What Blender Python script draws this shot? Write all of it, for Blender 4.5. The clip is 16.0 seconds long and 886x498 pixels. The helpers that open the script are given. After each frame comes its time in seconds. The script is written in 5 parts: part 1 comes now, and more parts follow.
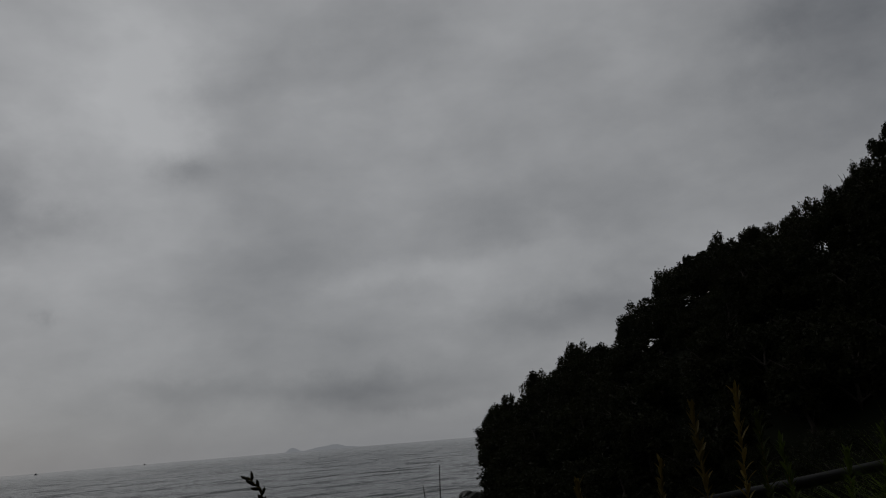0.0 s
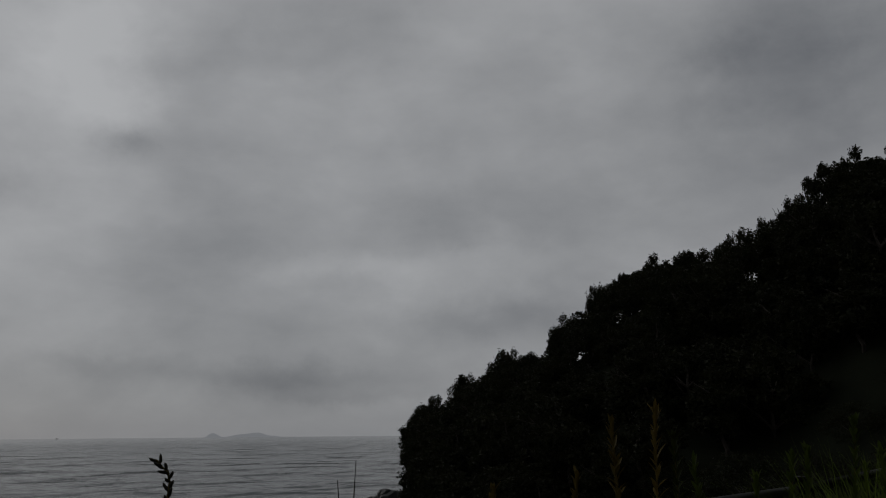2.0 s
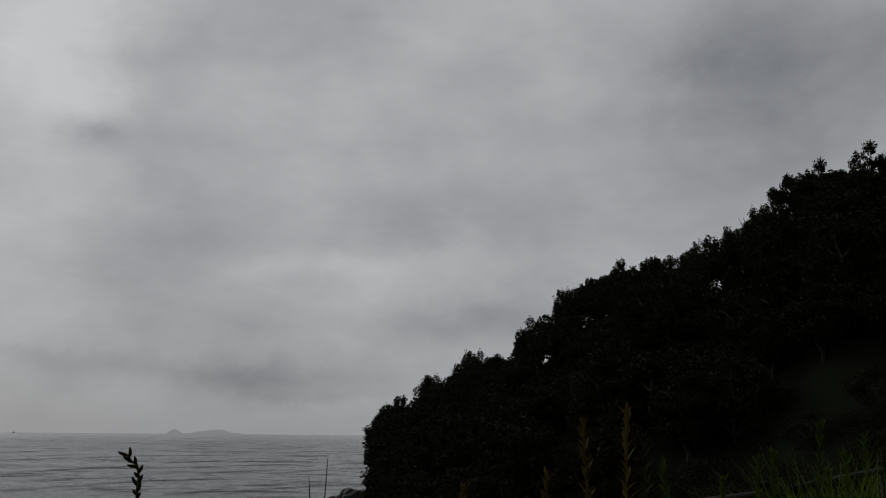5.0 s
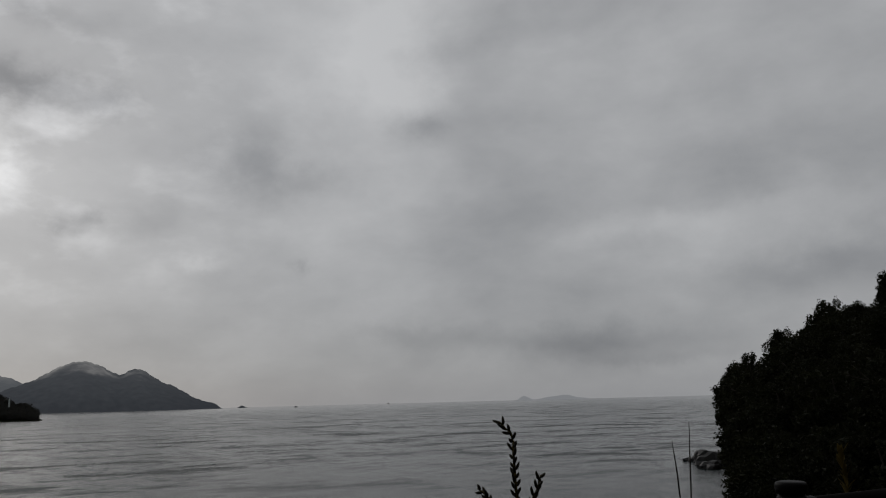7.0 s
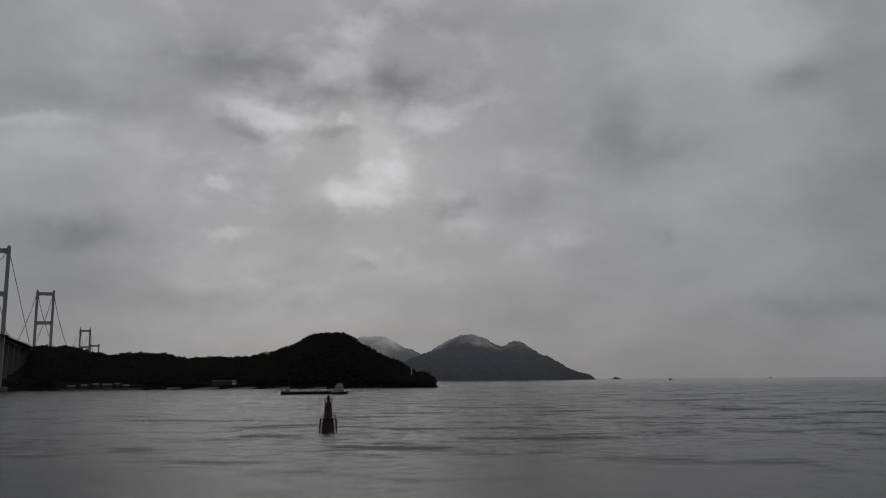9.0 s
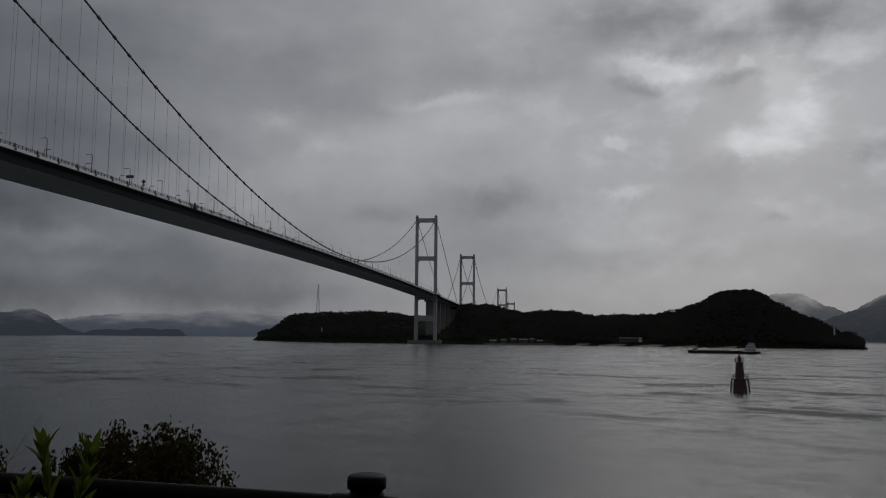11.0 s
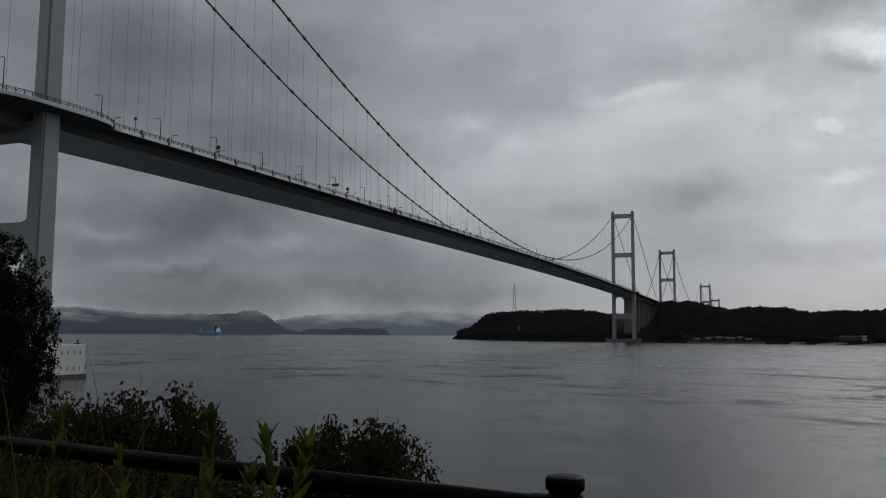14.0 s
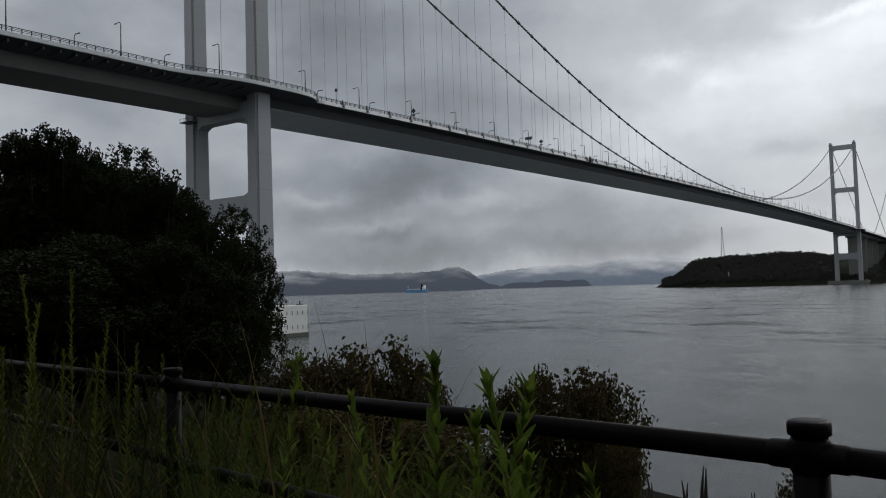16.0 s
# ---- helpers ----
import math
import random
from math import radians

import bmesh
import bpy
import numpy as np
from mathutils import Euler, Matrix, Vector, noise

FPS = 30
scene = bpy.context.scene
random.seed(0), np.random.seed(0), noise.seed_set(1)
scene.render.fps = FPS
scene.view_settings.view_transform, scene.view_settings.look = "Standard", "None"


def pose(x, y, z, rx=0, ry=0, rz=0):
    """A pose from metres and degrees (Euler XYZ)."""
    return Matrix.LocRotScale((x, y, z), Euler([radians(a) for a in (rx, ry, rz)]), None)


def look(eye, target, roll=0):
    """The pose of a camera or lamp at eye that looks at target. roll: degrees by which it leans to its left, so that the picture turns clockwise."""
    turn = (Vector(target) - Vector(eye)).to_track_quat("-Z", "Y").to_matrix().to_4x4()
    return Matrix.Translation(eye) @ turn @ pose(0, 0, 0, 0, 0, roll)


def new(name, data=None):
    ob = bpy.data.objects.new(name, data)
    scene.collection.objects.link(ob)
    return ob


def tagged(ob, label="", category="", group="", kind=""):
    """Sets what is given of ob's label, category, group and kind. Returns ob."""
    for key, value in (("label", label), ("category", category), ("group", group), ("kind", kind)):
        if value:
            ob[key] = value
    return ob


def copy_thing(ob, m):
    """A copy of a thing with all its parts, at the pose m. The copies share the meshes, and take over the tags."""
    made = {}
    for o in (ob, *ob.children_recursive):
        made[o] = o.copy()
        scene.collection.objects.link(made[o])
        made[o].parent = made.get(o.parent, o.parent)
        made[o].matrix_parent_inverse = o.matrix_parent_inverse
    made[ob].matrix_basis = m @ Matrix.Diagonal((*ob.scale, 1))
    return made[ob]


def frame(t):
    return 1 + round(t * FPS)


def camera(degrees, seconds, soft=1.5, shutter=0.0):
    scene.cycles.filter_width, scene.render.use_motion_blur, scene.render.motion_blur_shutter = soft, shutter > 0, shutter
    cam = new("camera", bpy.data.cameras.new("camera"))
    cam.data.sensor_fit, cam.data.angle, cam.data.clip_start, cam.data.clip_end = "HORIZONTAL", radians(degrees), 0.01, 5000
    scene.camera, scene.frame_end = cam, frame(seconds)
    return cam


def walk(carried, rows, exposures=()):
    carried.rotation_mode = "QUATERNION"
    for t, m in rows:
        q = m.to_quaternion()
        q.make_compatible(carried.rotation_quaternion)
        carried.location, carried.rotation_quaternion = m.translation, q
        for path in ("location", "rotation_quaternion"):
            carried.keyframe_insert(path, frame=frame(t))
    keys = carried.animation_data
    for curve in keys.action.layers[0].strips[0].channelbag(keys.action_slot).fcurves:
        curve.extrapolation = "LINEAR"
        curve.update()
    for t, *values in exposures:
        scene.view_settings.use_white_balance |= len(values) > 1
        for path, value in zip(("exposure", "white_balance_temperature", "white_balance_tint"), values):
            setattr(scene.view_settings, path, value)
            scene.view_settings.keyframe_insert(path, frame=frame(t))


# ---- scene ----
cam = camera(56.59, 16.0, soft=1.1)
EYE = 12.33  # height of the lens over the sea
PATH = (
    (0.0, pose(0.030, -0.004, EYE + -0.001, 102.90, 4.62, 1.10)),
    (0.5, pose(0.032, -0.000, EYE + -0.003, 102.40, 3.85, 0.89)),
    (1.0, pose(0.035, 0.007, EYE + -0.002, 102.16, 2.86, -0.52)),
    (1.5, pose(0.038, 0.016, EYE + -0.001, 102.39, 1.42, -1.85)),
    (2.0, pose(0.044, 0.017, EYE + -0.002, 102.62, 0.48, -4.06)),
    (2.5, pose(0.048, 0.026, EYE + 0.002, 102.94, 0.02, -6.62)),
    (3.0, pose(0.050, 0.041, EYE + -0.004, 103.15, 0.12, -8.60)),
    (3.2, pose(0.038, 0.040, EYE + -0.003, 103.16, 0.09, -9.38)),
    (3.5, pose(0.037, 0.040, EYE + -0.003, 103.24, 0.05, -10.33)),
    (3.9, pose(0.032, 0.038, EYE + -0.004, 103.26, -0.14, -10.80)),
    (4.3, pose(0.026, 0.035, EYE + -0.005, 103.17, -0.39, -10.27)),
    (4.7, pose(0.020, 0.032, EYE + -0.006, 102.94, -0.54, -8.58)),
    (5.0, pose(0.017, 0.030, EYE + -0.007, 102.66, -0.51, -6.48)),
    (5.3, pose(0.016, 0.030, EYE + -0.007, 102.27, -0.31, -3.60)),
    (5.5, pose(0.014, 0.020, EYE + -0.006, 101.99, -0.12, -1.61)),
    (6.0, pose(0.008, 0.005, EYE + 0.001, 101.22, 0.43, 4.05)),
    (6.5, pose(-0.001, -0.010, EYE + 0.004, 100.77, 1.09, 10.29)),
    (7.0, pose(-0.017, -0.013, EYE + -0.000, 100.40, 1.45, 16.75)),
    (7.5, pose(-0.040, -0.031, EYE + 0.000, 100.12, 1.40, 22.57)),
    (8.0, pose(-0.064, -0.028, EYE + 0.005, 100.00, 1.18, 28.68)),
    (8.5, pose(-0.078, -0.025, EYE + 0.005, 99.72, 0.93, 35.21)),
    (9.0, pose(-0.053, -0.015, EYE + 0.004, 98.91, 0.46, 41.98)),
    (9.5, pose(-0.036, -0.008, EYE + 0.002, 98.17, 0.07, 49.24)),
    (10.0, pose(-0.024, -0.002, EYE + 0.001, 97.30, -0.19, 56.79)),
    (10.2, pose(-0.022, 0.000, EYE + 0.001, 96.96, -0.27, 59.65)),
    (10.6, pose(-0.020, 0.002, EYE + 0.001, 96.38, -0.42, 65.07)),
    (11.0, pose(-0.016, 0.008, EYE + 0.001, 95.99, -0.51, 69.46)),
    (11.4, pose(-0.012, 0.015, EYE + 0.000, 95.77, -0.53, 72.88)),
    (11.8, pose(-0.008, 0.021, EYE + -0.000, 95.67, -0.51, 75.36)),
    (12.1, pose(-0.006, 0.023, EYE + -0.001, 95.65, -0.45, 76.64)),
    (12.3, pose(-0.005, 0.024, EYE + -0.001, 95.65, -0.41, 77.22)),
    (12.5, pose(-0.005, 0.017, EYE + 0.006, 95.61, -0.58, 77.78)),
    (13.0, pose(-0.006, 0.014, EYE + 0.009, 95.69, -0.22, 78.89)),
    (13.5, pose(0.000, 0.015, EYE + 0.011, 95.84, -0.28, 80.19)),
    (14.0, pose(-0.002, 0.011, EYE + 0.007, 95.79, -0.37, 83.04)),
    (14.5, pose(-0.001, -0.016, EYE + -0.001, 95.12, 0.18, 87.35)),
    (15.0, pose(-0.020, -0.024, EYE + -0.009, 94.26, 0.54, 91.72)),
    (15.5, pose(-0.001, -0.019, EYE + -0.006, 93.47, 1.27, 95.37)),
    (16.0, pose(-0.037, -0.026, EYE + -0.013, 92.69, 1.79, 96.95)),
)
EXPOSURES = (
    (0.0, -0.22, 6500, 10), (3.0, -0.1, 6500, 10), (5.5, 0.3, 6550, 10), (6.5, 0.34, 6550, 10), (7.2, 0.04, 6550, 10), (8.5, -0.22, 6500, 11),
    (10.0, -0.27, 6480, 12), (12.5, 0.15, 6250, 10), (14.0, 0.3, 6250, 10), (15.0, 0.36, 6250, 9), (15.5, 0.64, 6270, 9), (16.0, 1.03, 6320, 9),
)
walk(cam, PATH, EXPOSURES)


def polar(az, d, z=0.0):
    """A place by its bearing (degrees to the left of +y) and distance."""
    return Vector((-math.sin(radians(az)) * d, math.cos(radians(az)) * d, z))


# ---- world and light: overcast, the sun behind cloud over the island ----
SUN_AZ, SUN_EL = 48.0, 19.0
world = bpy.data.worlds.new("overcast")
scene.world = world
world.use_nodes = True


# single cloud masses: bearing, height, half width, half height in degrees, how much lighter (+) or darker (-)
CLOUDS_SEA = (
    (20.3, 23.3, 4.1, 5.6, 0.06), (15.7, 23.3, 4.1, 2.8, -0.05), (18.1, 18.9, 2.4, 1.3, -0.05), (1.2, 27.0, 4.5, 3.0, -0.05), (-28.7, 23.7, 4.9, 5.6, -0.10), (-36.0, 23.5, 2.2, 4.5, -0.06),
    (2.3, 11.3, 10.5, 0.8, 0.04), (-9.3, 11.4, 4.1, 2.1, 0.04), (-7.3, 7.7, 7.1, 1.2, -0.05), (7.3, 3.9, 11.2, 1.2, -0.08), (3.1, 2.6, 5.6, 0.5, -0.05), (19.7, 4.8, 3.4, 0.8, -0.05),
    (8.7, 25.1, 6.4, 2.1, -0.05), (-9.1, 15.3, 8.2, 2.2, -0.03), (-3.4, 10.8, 8.2, 1.9, 0.03), (-4.0, 17.7, 8.6, 3.0, 0.02),
)
CLOUDS_MOUNTAIN = (
    (44.6, 20.3, 3.9, 1.2, -0.10), (39.5, 20.1, 2.2, 1.0, -0.06), (30.1, 15.8, 2.4, 2.3, -0.10), (26.2, 15.6, 2.1, 0.8, -0.05), (17.6, 19.1, 2.2, 0.9, -0.06), (41.8, 11.5, 1.1, 0.7, -0.09),
    (40.1, 11.8, 0.8, 0.7, -0.08), (35.6, 12.2, 2.4, 1.7, -0.05), (26.5, 9.4, 0.7, 0.7, -0.05), (32.6, 9.5, 1.9, 0.4, 0.06), (18.0, 21.4, 3.2, 1.7, 0.04), (47.3, 14.8, 8.6, 4.1, 0.05),
)
CLOUDS_BREAK = (
    (54.9, 20.9, 5.2, 1.6, -0.13), (50.1, 19.3, 2.4, 0.8, -0.10), (44.4, 20.4, 2.4, 1.0, -0.06), (39.1, 19.6, 2.1, 0.6, -0.05), (43.6, 24.3, 4.1, 0.8, -0.06), (56.0, 16.9, 1.1, 0.5, -0.09),
    (49.1, 16.9, 1.5, 0.4, -0.08), (54.9, 18.0, 2.6, 0.6, 0.14), (51.5, 17.6, 2.2, 0.5, 0.12), (48.0, 17.7, 0.5, 0.35, 0.20), (46.1, 16.2, 1.4, 1.9, 0.12), (48.8, 12.5, 2.2, 0.6, 0.15),
    (58.3, 13.5, 0.9, 0.35, 0.16), (56.5, 10.1, 1.5, 0.4, 0.14), (55.3, 7.9, 1.5, 0.8, 0.05), (51.6, 11.0, 2.8, 1.3, -0.04), (47.2, 7.7, 0.9, 0.3, -0.06), (53.8, 5.4, 4.5, 1.1, -0.05),
)
CLOUDS_BRIDGE = (
    (66.2, 17.5, 6.4, 1.6, -0.08), (65.7, 9.1, 4.3, 1.1, -0.12), (62.1, 5.4, 7.5, 1.1, -0.03), (79.8, 17.8, 4.1, 1.9, -0.06), (75.6, 15.5, 3.2, 1.3, -0.05), (69.1, 16.1, 3.4, 0.4, 0.08),
    (80.0, 14.8, 1.5, 0.5, 0.08), (77.4, 13.1, 1.5, 0.5, 0.06), (85.1, 19.6, 3.4, 1.7, 0.04), (73.9, 8.2, 2.2, 0.7, -0.06), (85.6, 5.1, 6.8, 1.9, -0.06), (85.1, 2.5, 7.1, 0.8, -0.08),
    (74.8, 13.3, 5.2, 1.9, 0.05), (71.6, 15.1, 5.2, 3.2, 0.05), (78.7, 11.1, 5.2, 1.3, 0.04),
)
CLOUDS_INLAND = (
    (90.1, 18.2, 6.0, 2.6, -0.05), (104.4, 17.3, 6.0, 4.1, -0.08), (98.7, 7.2, 4.1, 1.7, -0.07), (102.1, 4.4, 4.1, 0.7, 0.08), (100.7, 3.7, 1.6, 0.5, -0.06), (102.0, 1.9, 9.0, 0.8, -0.10),
    (92.4, 5.5, 3.6, 0.8, 0.05), (121.9, 16.5, 7.1, 6.4, -0.12), (105.5, 6.6, 2.4, 0.6, 0.07), (97.3, 5.3, 4.3, 0.6, 0.05), (94.2, 3.4, 3.6, 0.8, 0.04), (101.9, 9.8, 4.5, 0.8, 0.03),
)
CLOUDS_BROAD = (
    (103, 17, 15.0, 9.0, -0.14), (103, 6.5, 14.0, 5.0, -0.17), (87, 4.0, 12.0, 3.0, -0.07), (-29, 20, 10.0, 11.0, -0.10), (-8, 18, 8.0, 9.0, -0.05), (18, 17, 8.0, 8.0, 0.06), (24, 25, 8.0, 5.0, 0.05),
    (64, 24, 7.0, 4.0, 0.08), (92, 12, 9.0, 3.0, -0.07), (88, 2.2, 14.0, 1.8, -0.08), (14, 12, 7.0, 9.0, -0.05), (72, 7, 8.0, 3.0, -0.03), (-8, 5, 12.0, 4.0, -0.04),
)
CLOUD_MASSES = CLOUDS_BROAD + CLOUDS_SEA + CLOUDS_MOUNTAIN + CLOUDS_BREAK + CLOUDS_BRIDGE + CLOUDS_INLAND


def build_world():
    nt = world.node_tree
    nt.nodes.clear()
    N, L = nt.nodes.new, nt.links.new

    def math_node(op, a, b=None, clamp=False):
        n = N("ShaderNodeMath")
        n.operation, n.use_clamp = op, clamp
        for i, v in enumerate((a, b)):
            if v is None:
                continue
            if isinstance(v, (int, float)):
                n.inputs[i].default_value = v
            else:
                L(v, n.inputs[i])
        return n.outputs[0]

    def fbm(vec, scale, detail, rough, dist=0.0):
        n = N("ShaderNodeTexNoise")
        n.inputs["Scale"].default_value, n.inputs["Detail"].default_value = scale, detail
        n.inputs["Roughness"].default_value, n.inputs["Distortion"].default_value = rough, dist
        L(vec, n.inputs["Vector"])
        return n.outputs["Fac"]

    co = N("ShaderNodeTexCoord")
    sep = N("ShaderNodeSeparateXYZ")
    L(co.outputs["Generated"], sep.inputs[0])
    up = math_node("MAXIMUM", sep.outputs[2], 0.0)
    den = math_node("ADD", up, 0.34)
    flat = N("ShaderNodeCombineXYZ")
    L(math_node("DIVIDE", sep.outputs[0], den), flat.inputs[0])
    L(math_node("DIVIDE", sep.outputs[1], den), flat.inputs[1])
    L(math_node("MULTIPLY", up, 1.5), flat.inputs[2])
    big = fbm(flat.outputs[0], 0.6, 4.0, 0.5, 0.0)
    stretch = N("ShaderNodeMapping")
    stretch.inputs["Scale"].default_value = (1.0, 1.0, 1.9)
    stretch.inputs["Location"].default_value = (3.7, 1.9, 0.4)
    L(co.outputs["Generated"], stretch.inputs[0])
    mid = fbm(stretch.outputs[0], 3.6, 9.0, 0.52, 0.1)
    small = fbm(stretch.outputs[0], 9.0, 8.0, 0.54, 0.1)
    # bearing and height in degrees, ruffled, for the single cloud masses
    ruffle = N("ShaderNodeTexNoise")
    ruffle.inputs["Scale"].default_value, ruffle.inputs["Detail"].default_value, ruffle.inputs["Roughness"].default_value = 7.0, 10.0, 0.64
    L(co.outputs["Generated"], ruffle.inputs["Vector"])
    rs = N("ShaderNodeSeparateColor")
    L(ruffle.outputs["Color"], rs.inputs[0])
    bearing = math_node("MULTIPLY", math_node("ARCTAN2", math_node("MULTIPLY", sep.outputs[0], -1.0), sep.outputs[1]), 57.2958)
    bearing = math_node("ADD", bearing, math_node("MULTIPLY", math_node("SUBTRACT", rs.outputs[0], 0.5), 9.0))
    height = math_node("MULTIPLY", math_node("ARCSINE", sep.outputs[2]), 57.2958)
    height = math_node("ADD", height, math_node("MULTIPLY", math_node("SUBTRACT", rs.outputs[1], 0.5), 4.6))
    place = N("ShaderNodeCombineXYZ")
    L(bearing, place.inputs[0])
    L(height, place.inputs[1])
    masses = 0.0
    for az, el, w, h, amount in CLOUD_MASSES:
        off, sq, fall = N("ShaderNodeVectorMath"), N("ShaderNodeVectorMath"), N("ShaderNodeMath")
        off.operation, sq.operation, fall.operation = "MULTIPLY_ADD", "DOT_PRODUCT", "MULTIPLY_ADD"
        L(place.outputs[0], off.inputs[0])
        off.inputs[1].default_value, off.inputs[2].default_value = (1 / w, 1 / h, 0), (-az / w, -el / h, 0)
        L(off.outputs[0], sq.inputs[0])
        L(off.outputs[0], sq.inputs[1])
        L(math_node("POWER", 0.3679, sq.outputs["Value"]), fall.inputs[0])
        fall.inputs[1].default_value = amount
        if masses:
            L(masses, fall.inputs[2])
        else:
            fall.inputs[2].default_value = 0.0
        masses = fall.outputs[0]
    cloud = math_node("ADD", math_node("ADD", math_node("MULTIPLY", big, 0.28), 0.26), math_node("MULTIPLY", mid, 0.21))
    cloud = math_node("ADD", cloud, math_node("MULTIPLY", math_node("SUBTRACT", small, 0.5), 0.16))
    cloud = math_node("ADD", cloud, math_node("MULTIPLY", masses, 1.2))
    ramp = N("ShaderNodeValToRGB")
    L(cloud, ramp.inputs[0])
    e = ramp.color_ramp.elements
    e[0].position, e[0].color = 0.30, (0.148, 0.156, 0.17, 1)
    e[1].position, e[1].color = 0.66, (0.435, 0.443, 0.455, 1)
    low = e.new(0.14)
    low.color = (0.062, 0.067, 0.075, 1)
    m = e.new(0.48)
    m.color = (0.285, 0.292, 0.304, 1)
    # the sun's glow through the thinner cloud
    sd = polar(SUN_AZ, math.cos(radians(SUN_EL)), math.sin(radians(SUN_EL)))
    dot = N("ShaderNodeVectorMath")
    dot.operation = "DOT_PRODUCT"
    L(co.outputs["Generated"], dot.inputs[0])
    dot.inputs[1].default_value = sd
    wide = math_node("POWER", math_node("MAXIMUM", dot.outputs["Value"], 0.0), 14.0)
    thin = N("ShaderNodeMapRange")
    thin.inputs["From Min"].default_value, thin.inputs["From Max"].default_value = 0.5, 0.68
    L(small, thin.inputs["Value"])
    near = math_node("POWER", math_node("MAXIMUM", dot.outputs["Value"], 0.0), 40.0)
    glow = math_node("ADD", math_node("MULTIPLY", wide, 0.2),
                     math_node("MULTIPLY", math_node("MULTIPLY", near, thin.outputs[0]), 0.45))
    lit = N("ShaderNodeMix")
    lit.data_type, lit.blend_type, lit.inputs[0].default_value = "RGBA", "MULTIPLY", 1.0
    L(ramp.outputs[0], lit.inputs[6])
    gain = N("ShaderNodeCombineColor")
    for i in range(3):
        L(math_node("ADD", glow, 1.0), gain.inputs[i])
    L(gain.outputs[0], lit.inputs[7])
    # haze towards the horizon
    hz = N("ShaderNodeMapRange")
    hz.interpolation_type = "SMOOTHSTEP"
    hz.inputs["From Min"].default_value, hz.inputs["From Max"].default_value = -0.02, 0.09
    hz.inputs["To Min"].default_value, hz.inputs["To Max"].default_value = 0.5, 0.0
    L(sep.outputs[2], hz.inputs["Value"])
    haze = N("ShaderNodeMix")
    haze.data_type = "RGBA"
    L(hz.outputs[0], haze.inputs[0])
    L(lit.outputs[2], haze.inputs[6])
    haze.inputs[7].default_value = (0.195, 0.204, 0.218, 1)
    sky = N("ShaderNodeTexSky")
    sky.sky_type, sky.sun_disc = "NISHITA", False
    sky.sun_elevation, sky.sun_rotation = radians(SUN_EL), radians(-SUN_AZ)
    bg_sky, bg_cloud, add, out = N("ShaderNodeBackground"), N("ShaderNodeBackground"), N("ShaderNodeMixShader"), N("ShaderNodeOutputWorld")
    L(sky.outputs[0], bg_sky.inputs[0])
    bg_sky.inputs[1].default_value = 0.05
    L(haze.outputs[2], bg_cloud.inputs[0])
    bg_cloud.inputs[1].default_value = 1.0
    add.inputs[0].default_value = 0.97  # cloud cover
    L(bg_sky.outputs[0], add.inputs[1])
    L(bg_cloud.outputs[0], add.inputs[2])
    L(add.outputs[0], out.inputs[0])


build_world()
sun = new("sun", bpy.data.lights.new("sun", "SUN"))
sun.data.energy, sun.data.angle, sun.data.color = 0.4, radians(25), (1.0, 0.97, 0.93)
sun.matrix_world = look(polar(SUN_AZ, 100, 60), (0, 0, 0))


# ---- materials ----
def material(name, base, rough=0.8, metal=0.0, var=0.25, scale=1.0, bump=0.2, fine=12.0, spec=0.5, stain=None):
    """A surface with two scales of variation in colour and a fine relief; sizes in metres."""
    m = bpy.data.materials.new(name)
    m.use_nodes = True
    nt = m.node_tree
    N, L = nt.nodes.new, nt.links.new
    b = nt.nodes["Principled BSDF"]
    co = N("ShaderNodeTexCoord")
    obi = N("ShaderNodeObjectInfo")
    n1, n2 = N("ShaderNodeTexNoise"), N("ShaderNodeTexNoise")
    n1.inputs["Scale"].default_value, n1.inputs["Detail"].default_value = 1.0 / scale, 6
    n2.inputs["Scale"].default_value, n2.inputs["Detail"].default_value = fine / scale, 5
    for n in (n1, n2):
        L(co.outputs["Object"], n.inputs["Vector"])
    mix = N("ShaderNodeMix")
    mix.data_type = "RGBA"
    dark = stain or tuple(c * (1 - var) for c in base)
    lite = tuple(min(1.0, c * (1 + var)) for c in base)
    mix.inputs[6].default_value, mix.inputs[7].default_value = (*dark, 1), (*lite, 1)
    add = N("ShaderNodeMath")
    add.operation = "MULTIPLY_ADD"
    L(n2.outputs["Fac"], add.inputs[0])
    add.inputs[1].default_value = 0.5
    k = N("ShaderNodeMath")
    k.operation = "MULTIPLY_ADD"
    L(obi.outputs["Random"], k.inputs[0])
    k.inputs[1].default_value, k.inputs[2].default_value = 0.3, -0.25
    half = N("ShaderNodeMath")
    half.operation = "MULTIPLY_ADD"
    L(n1.outputs["Fac"], half.inputs[0])
    half.inputs[1].default_value = 0.7
    L(k.outputs[0], half.inputs[2])
    L(half.outputs[0], add.inputs[2])
    L(add.outputs[0], mix.inputs[0])
    L(mix.outputs[2], b.inputs["Base Color"])
    b.inputs["Roughness"].default_value, b.inputs["Metallic"].default_value = rough, metal
    b.inputs["Specular IOR Level"].default_value = spec
    if bump:
        bp = N("ShaderNodeBump")
        bp.inputs["Strength"].default_value, bp.inputs["Distance"].default_value = bump, 0.02 * scale
        L(n2.outputs["Fac"], bp.inputs["Height"])
        L(bp.outputs[0], b.inputs["Normal"])
    return m


